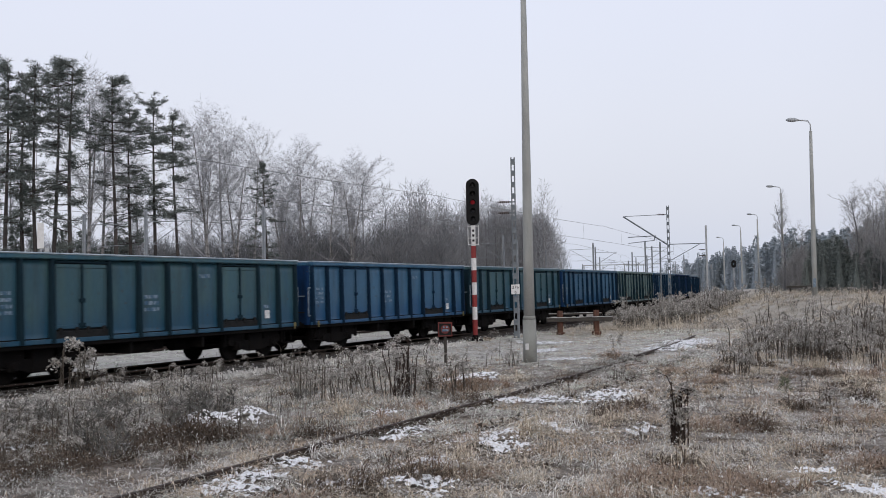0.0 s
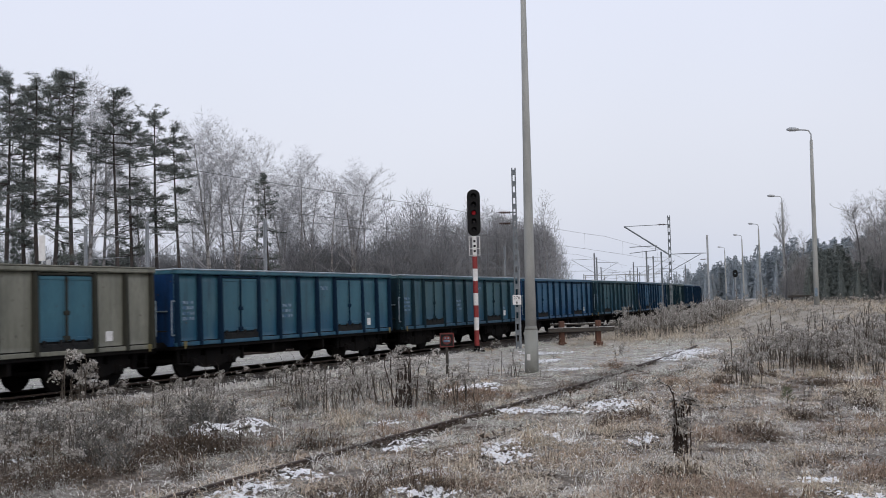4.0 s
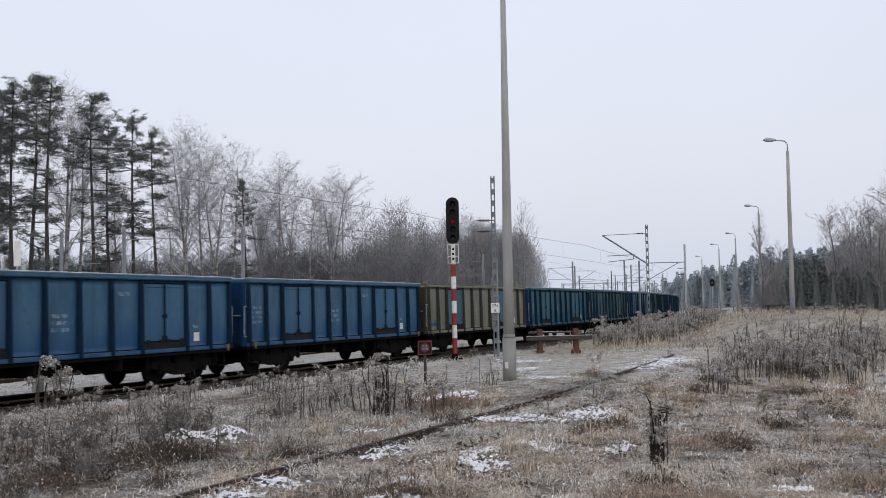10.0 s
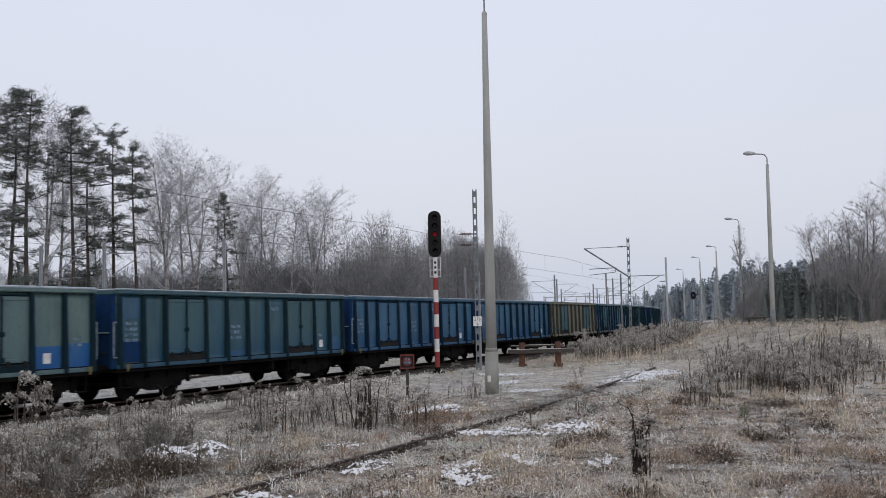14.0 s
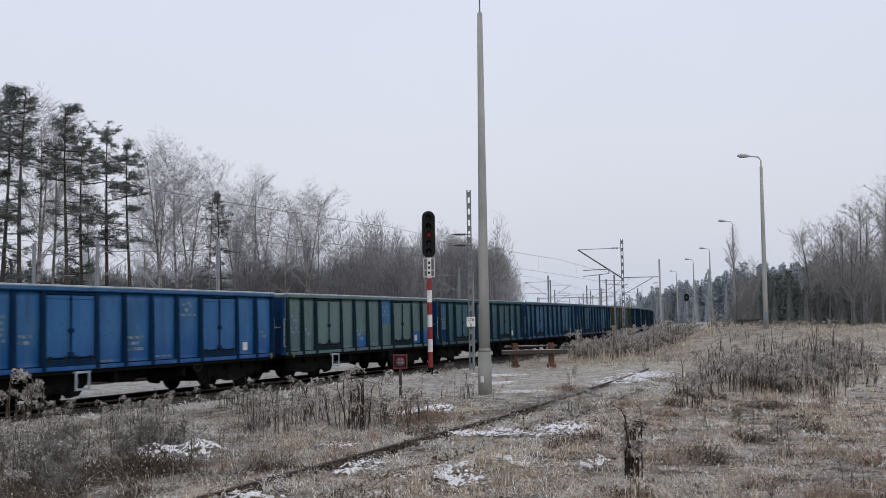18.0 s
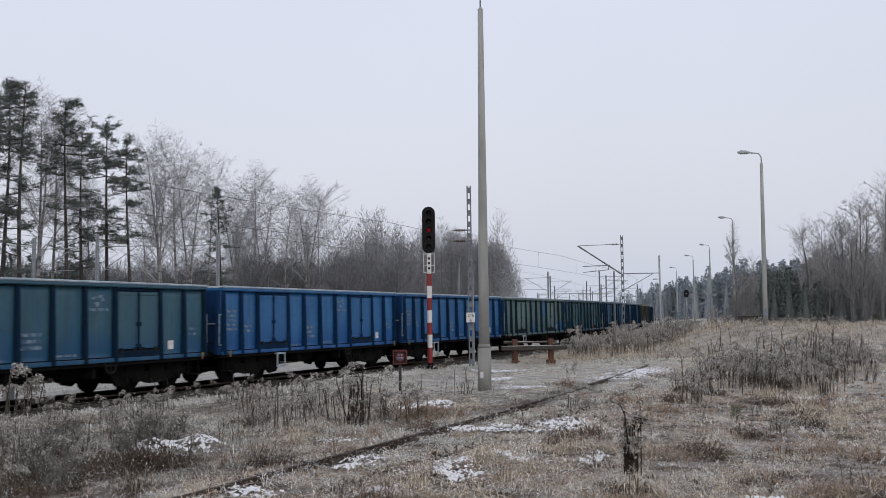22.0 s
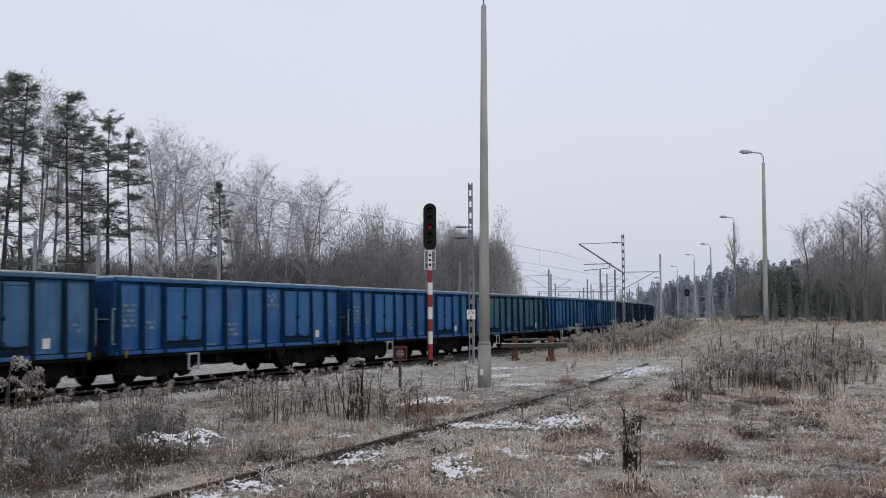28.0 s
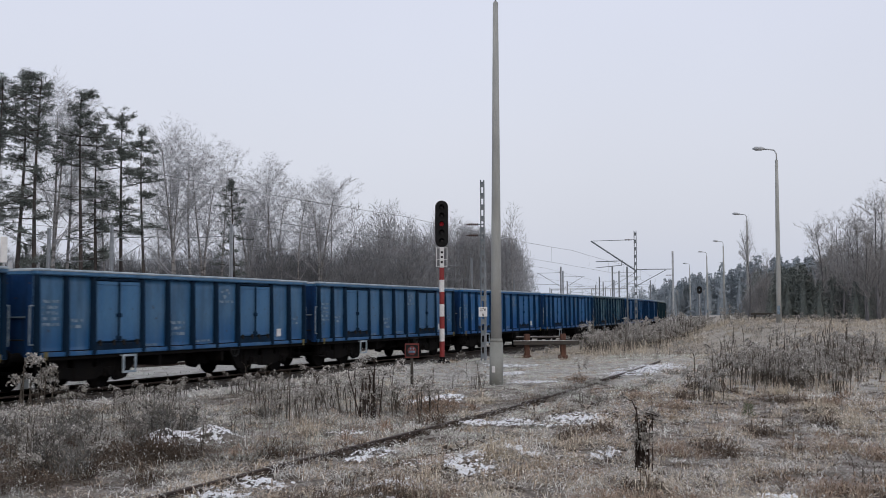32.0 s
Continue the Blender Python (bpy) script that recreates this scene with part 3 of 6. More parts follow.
def side_wall_shape():
    """Steel sheet that bellies a little between the posts."""
    us, vs = (0.0, 0.12, 0.3, 0.5, 0.7, 0.88), (0.0, 0.12, 0.35, 0.65, 0.88, 1.0)
    cols = [(EDGES[i] + u * (EDGES[i + 1] - EDGES[i]), 0.0 if i in DOORS else (4 * u * (1 - u)) ** 0.6) for i in range(len(EDGES) - 1) for u in us] + [(EDGES[-1], 0.0)]
    verts = [(0.016 + 0.022 * w * (4 * v * (1 - v)) ** 0.7, y - HALF_L, Z0 + v * (Z1 - Z0)) for y, w in cols for v in vs]
    verts += [(-0.025, y - HALF_L, Z0 + v * (Z1 - Z0)) for y, w in cols for v in vs]
    n, m = len(vs), len(cols)
    k = n * m
    s = Shape()
    faces = []
    for p in range(m - 1):
        for q in range(n - 1):
            f = (p * n + q, (p + 1) * n + q, (p + 1) * n + q + 1, p * n + q + 1)
            faces += [f, tuple(i + k for i in f[::-1])]
        for q in (0, n - 1):
            faces.append((p * n + q, (p + 1) * n + q, k + (p + 1) * n + q, k + p * n + q))
    for p in (0, m - 1):
        faces += [(p * n + q, p * n + q + 1, k + p * n + q + 1, k + p * n + q) for q in range(n - 1)]
    s.add(verts, faces)
    s.smooth = True
    return s


def post_shape():
    """A pressed steel post, wider and deeper at the foot."""
    s = Shape()
    return s.add([(0, -0.085, Z0 - 0.02), (0, 0.085, Z0 - 0.02), (0.15, 0.05, Z0 - 0.02), (0.15, -0.05, Z0 - 0.02),
                  (0, -0.075, Z1), (0, 0.075, Z1), (0.10, 0.042, Z1), (0.10, -0.042, Z1)],
                 [(0, 1, 2, 3), (7, 6, 5, 4), (0, 4, 5, 1), (1, 5, 6, 2), (2, 6, 7, 3), (3, 7, 4, 0)])


def leaf_shape():
    """One door leaf with its pressed frame."""
    s = Shape().box(0, -0.42, 1.32, 0.035, 0.42, 2.98, 0.03)
    s.box(0.03, -0.42, 2.88, 0.055, 0.42, 2.98, 0.01).box(0.03, -0.42, 1.32, 0.055, 0.42, 1.42, 0.01)
    for y in (-0.42, 0.36):
        s.box(0.03, y, 1.42, 0.055, y + 0.06, 2.86, 0.008)
    return s


def bars_shape(rows, width, gap, h):
    rng = random.Random(rows * 7 + int(width * 100))
    s = Shape()
    for i in range(rows):
        x = 0.0
        while x < width - 0.05:
            w = rng.uniform(0.06, 0.22)
            s.box(0, x, -i * gap - h, 0.004, min(width, x + w), -i * gap)
            x += w + rng.uniform(0.02, 0.05)
    return s


def logo_shape():
    s = Shape()
    s.prism([(-0.02, -0.02), (0.18, 0.10), (0.44, 0.08), (0.52, -0.06), (0.36, -0.13), (0.44, -0.02), (0.30, 0.02), (0.12, -0.04)], 0, 0.004, axis=0)
    s.prism([(0.06, -0.14), (0.30, -0.10), (0.34, -0.17), (0.24, -0.24), (0.10, -0.20)], 0, 0.004, axis=0)
    return s


def build_wagon(style, name="coal_wagon"):
    """An open high-sided bogie wagon; local +y is the way it runs, local +x the side that shows."""
    w = thing(name, style["label"], "freight wagon", "coal wagons of the train")
    body = M[style["body"]]
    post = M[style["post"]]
    door = M[style.get("door", style["body"])]
    end = M[style.get("end", style["post"])]
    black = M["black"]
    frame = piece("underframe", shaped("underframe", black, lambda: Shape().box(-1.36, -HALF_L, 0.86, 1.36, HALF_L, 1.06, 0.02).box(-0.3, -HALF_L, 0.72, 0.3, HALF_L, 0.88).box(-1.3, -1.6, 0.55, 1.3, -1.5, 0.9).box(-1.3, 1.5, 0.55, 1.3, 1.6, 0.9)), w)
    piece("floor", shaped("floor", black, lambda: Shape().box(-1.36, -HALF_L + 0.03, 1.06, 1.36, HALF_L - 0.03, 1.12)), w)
    piece("coal_load", shaped("coal_load", black, coal_shape), w, "heaped coal below the rim")
    for side in (1, -1):
        wall = piece("side_wall", shaped("side_wall", body, side_wall_shape), w)
        wall.matrix_basis = pose(side * (HALF_W - 0.16), 0, 0)
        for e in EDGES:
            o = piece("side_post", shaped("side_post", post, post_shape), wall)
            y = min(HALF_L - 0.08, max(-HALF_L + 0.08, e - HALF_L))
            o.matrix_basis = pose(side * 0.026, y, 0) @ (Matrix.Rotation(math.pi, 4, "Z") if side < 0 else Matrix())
        o = piece("bottom_sill", shaped("bottom_sill", body, lambda: Shape().box(0, -HALF_L, Z0 - 0.03, 0.10, HALF_L, Z0 + 0.09, 0.015)), wall)
        o.matrix_basis = pose(side * 0.026, 0, 0) @ (Matrix.Rotation(math.pi, 4, "Z") if side < 0 else Matrix())
        if side < 0:
            continue
        for i in DOORS:
            mid = (EDGES[i] + EDGES[i + 1]) / 2 - HALF_L
            d = piece("double_door", shaped("double_door", post if style["frame"] else M["grime"], lambda: Shape().box(0, -0.93, 0.96, 0.09, 0.93, 1.27, 0.02).box(0, -0.95, 1.27, 0.012, 0.95, 3.04)), w)
            d.matrix_basis = pose(HALF_W - 0.133, mid, 0)
            for k in (-0.46, 0.46):
                lf = piece("door_leaf", shaped("door_leaf", door, leaf_shape), d)
                lf.matrix_basis = pose(0.014, k, 0)
            for k in (-0.75, -0.2, 0.2, 0.75):
                piece("hinge", shaped("hinge", M["grime"], lambda: Shape().box(0.03, -0.05, 1.2, 0.12, 0.05, 1.36, 0.015)), d).matrix_basis = pose(0, k, 0)
            piece("door_latch", shaped("door_latch", post, lambda: Shape().tube((0.075, 0, 1.3), (0.075, 0, 2.95), 0.028).box(0.04, -0.1, 1.98, 0.11, 0.1, 2.1, 0.02).box(0.04, -0.12, 1.34, 0.1, 0.12, 1.46, 0.02)), d)
            piece("top_bar", shaped("top_bar", post, lambda: Shape().box(0.02, -0.9, 3.0, 0.085, 0.9, 3.05, 0.01)), d)
        for pi, tone, z0, z1 in style.get("patches", ()):
            y0, y1 = EDGES[pi] - HALF_L + 0.1, EDGES[pi + 1] - HALF_L - 0.1
            part("repainted_panel", Shape().box(HALF_W - 0.14, y0, z0, HALF_W - 0.1205, y1, z1, 0.004), M[tone], w, "panel repainted in another blue")
    for k in (-1, 1):
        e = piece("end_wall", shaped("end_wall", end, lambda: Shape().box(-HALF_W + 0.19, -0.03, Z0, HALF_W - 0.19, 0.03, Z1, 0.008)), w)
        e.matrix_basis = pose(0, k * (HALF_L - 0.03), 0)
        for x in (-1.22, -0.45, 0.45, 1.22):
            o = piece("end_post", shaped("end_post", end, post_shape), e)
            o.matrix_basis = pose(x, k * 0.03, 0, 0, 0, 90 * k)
        o = piece("end_rail", shaped("end_rail", M["pale_bar"], lambda: Shape().box(-1.2, 0, 1.98, 1.2, 0.09, 2.02, 0.01)), e, "pale ledge across the end")
        o.matrix_basis = pose(0, 0.031 if k > 0 else -0.101, 0)
        o = piece("end_foot_rail", shaped("end_foot_rail", M["grime"], lambda: Shape().tube((-1.15, 0.16, 1.42), (1.15, 0.16, 1.42), 0.022, n=6).tube((-1.15, 0, 1.42), (-1.15, 0.16, 1.42), 0.02, n=6).tube((1.15, 0, 1.42), (1.15, 0.16, 1.42), 0.02, n=6)), e)
        o.matrix_basis = pose(0, 0.03 * k, 0, 0, 0, 0 if k > 0 else 180)
        piece("brake_hose", shaped("brake_hose", black, lambda: Shape().run([(0.35, 0, 0.9), (0.35, 0.2, 0.75), (0.33, 0.38, 0.5), (0.3, 0.46, 0.55)], [0.03] * 4, 6)), w).matrix_basis = pose(0, k * HALF_L, 0, 0, 0, 0 if k > 0 else 180)
        for sx in (-1, 1):
            b = piece("buffer", shaped("buffer", black, lambda: Shape().tube((0, 0, 0), (0, 0.32, 0), 0.12, 0.10, 14).tube((0, 0.32, 0), (0, 0.44, 0), 0.08, 0.08, 12).tube((0, 0.43, 0), (0, 0.462, 0), 0.21, 0.2, 18)), w)
            b.matrix_basis = pose(sx * 0.875, k * HALF_L, 0.98, 0, 0, 0 if k > 0 else 180)
        o = piece("draw_hook", shaped("draw_hook", black, lambda: Shape().box(-0.05, 0, 0.9, 0.05, 0.44, 1.0, 0.02).box(-0.14, 0.2, 0.62, 0.14, 0.26, 0.92)), w)
        o.matrix_basis = pose(0, k * HALF_L, 0, 0, 0, 0 if k > 0 else 180)
        h = piece("grab_rail", shaped("grab_rail", M["pale_bar"], lambda: Shape().tube((0, 0, 1.3), (0, 0.12, 1.3), 0.02, n=6).tube((0, 0.12, 1.3), (0, 0.12, 2.3), 0.02, n=6).tube((0, 0.12, 2.3), (0, 0, 2.3), 0.02, n=6)), w)
        h.matrix_basis = pose(HALF_W - 0.12, k * HALF_L, 0, 0, 0, 0 if k > 0 else 180)
        f = piece("step", shaped("step", black, lambda: Shape().box(-0.02, -0.22, 0.42, 0.02, -0.19, 0.9).box(-0.02, 0.19, 0.42, 0.02, 0.22, 0.9).box(-0.14, -0.22, 0.42, 0.14, 0.22, 0.45)), w)
        f.matrix_basis = pose(HALF_W - 0.2, k * (HALF_L - 0.42), 0)
        y = piece("corner_mark", shaped("corner_mark", M["yellow"], lambda: Shape().box(0, -0.07, 0.97, 0.01, 0.07, 1.11, 0.003).box(0, -0.04, 0.90, 0.01, 0.04, 0.97)), w, "yellow lifting mark")
        y.matrix_basis = pose(HALF_W + 0.025, k * (HALF_L - 0.3), 0)
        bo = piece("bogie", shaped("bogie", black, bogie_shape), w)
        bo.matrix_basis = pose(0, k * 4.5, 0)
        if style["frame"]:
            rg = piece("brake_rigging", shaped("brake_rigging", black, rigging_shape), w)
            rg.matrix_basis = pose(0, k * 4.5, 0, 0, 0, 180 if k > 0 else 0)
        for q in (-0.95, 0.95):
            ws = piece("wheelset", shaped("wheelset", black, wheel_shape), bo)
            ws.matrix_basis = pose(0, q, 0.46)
    thick = 0.085 if style["frame"] else 0.05
    piece("top_rim", shaped("top_rim", body, lambda: rim_shape(Z1, RIM - 0.035, 0.0)), w)
    piece("rim_frost", shaped(f"rim_frost_{thick}", M[style.get("rim", "rim")], lambda: rim_shape(RIM - thick, RIM, 0.012)), w, "frost along the rim")
    piece("brake_cylinder", shaped("brake_cylinder", black, lambda: Shape().tube((0.5, 1.0, 0.62), (0.5, 1.75, 0.62), 0.17, 0.17, 14)), w)
    piece("air_tank", shaped("air_tank", black, lambda: Shape().tube((0.75, -1.1, 0.66), (0.75, -0.2, 0.66), 0.16, 0.16, 14)), w)
    piece("distributor_valve", shaped("distributor_valve", black, lambda: Shape().box(0.3, 0.1, 0.55, 0.6, 0.6, 0.85, 0.03)), w)
    if style.get("frame"):
        piece("brake_handle_frame", shaped("brake_handle_frame", M["rim"], lambda: Shape().box(1.46, -0.28, 0.88, 1.49, 0.28, 0.94).box(1.46, -0.28, 0.42, 1.49, 0.28, 0.48).box(1.46, -0.28, 0.48, 1.49, -0.22, 0.88).box(1.46, 0.22, 0.48, 1.49, 0.28, 0.88).box(1.3, -0.26, 0.89, 1.46, -0.23, 0.93).box(1.3, 0.23, 0.89, 1.46, 0.26, 0.93)), w, "pale square handle frame").matrix_basis = pose(0, -3.1, 0)
        piece("brake_wheel", shaped("brake_wheel", M["grime"], lambda: ring_shape(0.22, 0.03)), w).matrix_basis = pose(1.36, 2.15, 0.88)
    for key, row, y, z in style.get("writing", ()):
        o = piece("lettering", shaped(f"lettering_{row}", M[key], lambda: bars_shape(row[0], row[1], row[2], row[3])), w)
        o.matrix_basis = pose(HALF_W - 0.119, y - HALF_L, z)
        o["kind"] = "stuff"
    if style.get("logo"):
        piece("emblem", shaped("emblem", M["letter"], logo_shape), w, "faded pale emblem").matrix_basis = pose(HALF_W - 0.119, EDGES[6] - HALF_L + 0.28, 2.78)
        piece("lettering", shaped("lettering_logo", M["letter"], lambda: bars_shape(1, 0.8, 0.2, 0.08)), w).matrix_basis = pose(HALF_W - 0.119, EDGES[6] - HALF_L + 0.2, 2.5)
    piece("label_plate", shaped("label_plate", M["white"], lambda: Shape().box(0, 0, 1.25, 0.012, 0.26, 1.52, 0.004)), w, "white card label").matrix_basis = pose(HALF_W - 0.121, EDGES[8] - HALF_L + 0.42, style.get("card", 0.0))
    return w


def rim_shape(z0, z1, grow):
    s = Shape()
    for x0, x1 in ((HALF_W - 0.2, HALF_W), (-HALF_W, -HALF_W + 0.2)):
        s.box(x0 - grow, -HALF_L - grow, z0, x1 + grow, HALF_L + grow, z1, 0.03)
    for y in (-HALF_L, HALF_L - 0.12):
        s.box(-HALF_W + 0.215, y - grow, z0, HALF_W - 0.215, y + 0.12 + grow, z1 - 0.004, 0.02)
    return s


def ring_shape(r, t):
    s = Shape()
    n = 18
    for i in range(n):
        a, b = 2 * math.pi * i / n, 2 * math.pi * (i + 1) / n
        s.tube((0, r * math.cos(a), r * math.sin(a)), (0, r * math.cos(b), r * math.sin(b)), t, n=6, cap=False)
    s.tube((0, -r, 0), (0, r, 0), t * 0.6, n=5)
    return s.tube((0, 0, -r), (0, 0, r), t * 0.6, n=5)


def coal_shape():
    rng = random.Random(5)
    s = Shape()
    ys, xs = np.linspace(-6.4, 6.4, 40), np.linspace(-1.28, 1.28, 9)
    vs = [(x, y, 2.72 + 0.16 * math.cos(x * 1.1) + rng.uniform(-0.05, 0.05) + 0.08 * math.sin(y * 0.9)) for y in ys for x in xs]
    w = len(xs)
    return s.add(vs, [(j * w + i, j * w + i + 1, (j + 1) * w + i + 1, (j + 1) * w + i) for j in range(len(ys) - 1) for i in range(w - 1)])


W_OLD = (("letter", (4, 0.55, 0.16, 0.09), 0.35, 2.3), ("letter", (3, 0.6, 0.18, 0.1), 5.5, 2.15), ("letter", (1, 0.5, 0.2, 0.12), 7.9, 2.75), ("letter", (1, 0.35, 0.2, 0.1), 11.2, 1.75))
W_NEW = (("letter", (5, 0.6, 0.15, 0.08), 0.3, 2.45), ("letter", (2, 0.45, 0.16, 0.09), 1.3, 1.95), ("letter", (3, 0.7, 0.17, 0.09), 5.4, 1.85), ("letter", (1, 0.8, 0.2, 0.06), 6.6, 1.25), ("letter", (2, 0.35, 0.16, 0.07), 12.3, 1.9), ("letter", (1, 0.5, 0.2, 0.06), 4.3, 1.2))


def style(kind, label, new_type=False, **more):
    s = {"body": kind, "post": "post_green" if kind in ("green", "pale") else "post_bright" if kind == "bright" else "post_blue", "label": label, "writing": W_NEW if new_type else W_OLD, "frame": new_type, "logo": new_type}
    # End walls get a darker tone: the shade between wagons is in their colour.
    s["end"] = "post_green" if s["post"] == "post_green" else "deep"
    s.update(more)
    return s


BLUE = "open coal wagon in worn blue paint with frosted rim"
STYLES = {
    -11: style("blue", BLUE), -10: style("green", "open coal wagon in faded green paint"), -9: style("blue", BLUE), -8: style("teal", "open coal wagon in worn teal paint"), -7: style("blue", BLUE),
    -6: style("deep", "open coal wagon in dark blue paint"), -5: style("blue", BLUE), -4: style("pale", "open coal wagon in pale green paint with shade-darkened posts"),
    -3: style("blue", BLUE), -2: style("green", "open coal wagon in faded blue-green paint"), -1: style("blue", BLUE, end="deep"),
    0: style("green", "open coal wagon in faded blue-green paint", card=0.05),
    1: style("teal", "open coal wagon in worn teal-blue paint", body="sky", post="post_blue", end="deep"),
    2: style("beige", "open coal wagon in dirty beige paint with light blue doors", post="post_olive", end="end_brown", door="sky", rim="pale_olive", writing=(("smudge", (3, 0.5, 0.17, 0.1), 5.5, 1.7), ("smudge", (1, 0.5, 0.2, 0.12), 0.4, 1.6)), patches=((0, "blue", 1.3, 1.46),)),
    3: style("blue", BLUE), 4: style("blue", BLUE),
    5: style("green", "open coal wagon in dull green paint with blue repaint patches", post="post_green", end="deep", patches=((0, "deep", 1.15, 1.75), (4, "blue", 1.1, 1.3), (0, "blue", 2.4, 3.0), (9, "blue", 1.1, 1.6))),
    6: style("pale", "open coal wagon in pale green paint with blue repainted panels", True, end="deep", patches=((6, "bright", 2.05, 3.05), (4, "bright", 1.1, 1.6), (8, "bright", 1.1, 1.7), (9, "bright", 1.1, 1.75))),
    7: style("bright", "open coal wagon in fresh bright blue paint", True, end="deep"), 8: style("bright", "open coal wagon in fresh bright blue paint", True),
    9: style("teal", "open coal wagon in worn teal-blue paint with frosted rim", True),
    10: style("bright", "open coal wagon in bright blue paint", True), 11: style("bright", "open coal wagon in bright blue paint", True),
    12: style("worn_blue", BLUE, True), 13: style("worn_blue", BLUE, True), 14: style("worn_blue", BLUE, True), 15: style("blue", BLUE, True),
}
PITCH = 14.04


def run_of_train(t):
    """Metres that the train has gone: it gathers speed slowly from 5 to 6.2 metres a second."""
    return 0.13 + t * (5.0346 + t * (0.044567 + t * (-0.0018383 + t * (6.9308e-05 - 1.0101e-06 * t))))


def wagon_pose(j, t):
    mid = 30.09 + run_of_train(t) - PITCH * j - HALF_L
    a, b = along(mid - 4.5), along(mid + 4.5)
    head = math.degrees(math.atan2(-(b[0] - a[0]), b[1] - a[1]))
    return pose((a[0] + b[0]) / 2, (a[1] + b[1]) / 2, 0, 0, 0, head)


# ---- railway fixtures ----
def build_pole():
    """The tall concrete lighting pole close by, leaning a little."""
    p = thing("light_pole", "tall tapered spun-concrete pole with a thick foot sleeve", "pole", at=pose(-11.85, 31.2, GROUND, 1.5, 0.8, 0))
    part("foot_sleeve", smooth(Shape().tube((0, 0, -0.3), (0, 0, 1.38), 0.225, 0.215, 20).tube((0, 0, 1.38), (0, 0, 1.5), 0.215, 0.182, 20)), M["damp_concrete"], p)
    s = Shape()
    s.run([(0, 0, 1.45), (0, 0, 4), (0, 0, 8), (0, 0, 12.35)], [0.18, 0.158, 0.122, 0.085], 20)
    part("shaft", smooth(s), M["concrete"], p)
    part("door_plate", Shape().box(-0.06, -0.25, 0.42, 0.05, -0.235, 0.62, 0.01), M["white"], p, "pale cover plate")
    part("top_spigot", Shape().tube((0, 0, 12.35), (0, 0, 12.85), 0.025), M["mast"], p)
    part("cap", Shape().tube((0, 0, 12.35), (0, 0, 12.42), 0.09, 0.05, 12), M["concrete"], p)


def smooth(shape):
    shape.smooth = True
    return shape


def lamp_parts(p):
    s = Shape().run([(0, 0, -0.7), (0, 0, 3), (0, 0, 6.5), (0, 0, 10.2)], [0.17, 0.15, 0.125, 0.095], 14)
    part("pole_shaft", smooth(s), M["concrete"], p)
    part("bracket", smooth(Shape().run([(0, 0, 10.15), (0, 0, 10.6), (-0.15, 0, 10.85), (-0.5, 0, 10.92), (-0.85, 0, 10.95)], [0.045] * 5, 8)), M["steel"], p)
    part("lamp_head", smooth(Shape().run([(-0.72, 0, 10.96), (-0.95, 0, 10.99), (-1.3, 0, 11.02), (-1.5, 0, 11.02)], [0.06, 0.13, 0.14, 0.05], 10)), M["steel"], p, "grey luminaire, unlit")
    part("small_plate", Shape().box(-0.09, -0.185, 0.15, 0.09, -0.165, 0.7, 0.01), M["pale_bar"], p, "small pale plate")


def build_lamps():
    p = thing("street_lamp", "concrete lamp post with one arm, unlit, in frosty scrub", "lamp post", "lamp posts along the line", pose(-7.0, 69.9, GROUND + 1.95, 0, 0.35, 0))
    lamp_parts(p)
    for x, y, h in ((-14.6, 114.8, 0), (-23.7, 158.8, 4), (-30.8, 186.9, 6), (-42, 232, 8)):
        copy_thing(p, pose(x, y, GROUND + 1.8, 0, 0, h))


def lattice(h, w=0.26, d=0.2):
    """Two channels tied by batten plates."""
    legs = []
    for x in (-w / 2, w / 2):
        legs.append(Shape().box(x - 0.028, -d / 2, -0.2, x + 0.028, d / 2, h, 0.008))
    batten = Shape().box(-w / 2 - 0.02, -d / 2 - 0.012, 0, w / 2 + 0.02, -d / 2 - 0.001, 0.24).box(-w / 2 - 0.02, d / 2 + 0.001, 0, w / 2 + 0.02, d / 2 + 0.012, 0.24).mesh("batten", M["mast"])
    n = int(h / 0.52)
    return legs, (batten, [0.2 + i * h / n for i in range(n)])


def insulator_shape(length=0.45):
    s = Shape()
    for i in range(5):
        x = -length * (i + 0.5) / 5
        s.tube((x - 0.03, 0, 0), (x + 0.03, 0, 0), 0.03, 0.075, 8)
    return s.tube((0, 0, 0), (-length - 0.1, 0, 0), 0.02, n=6)


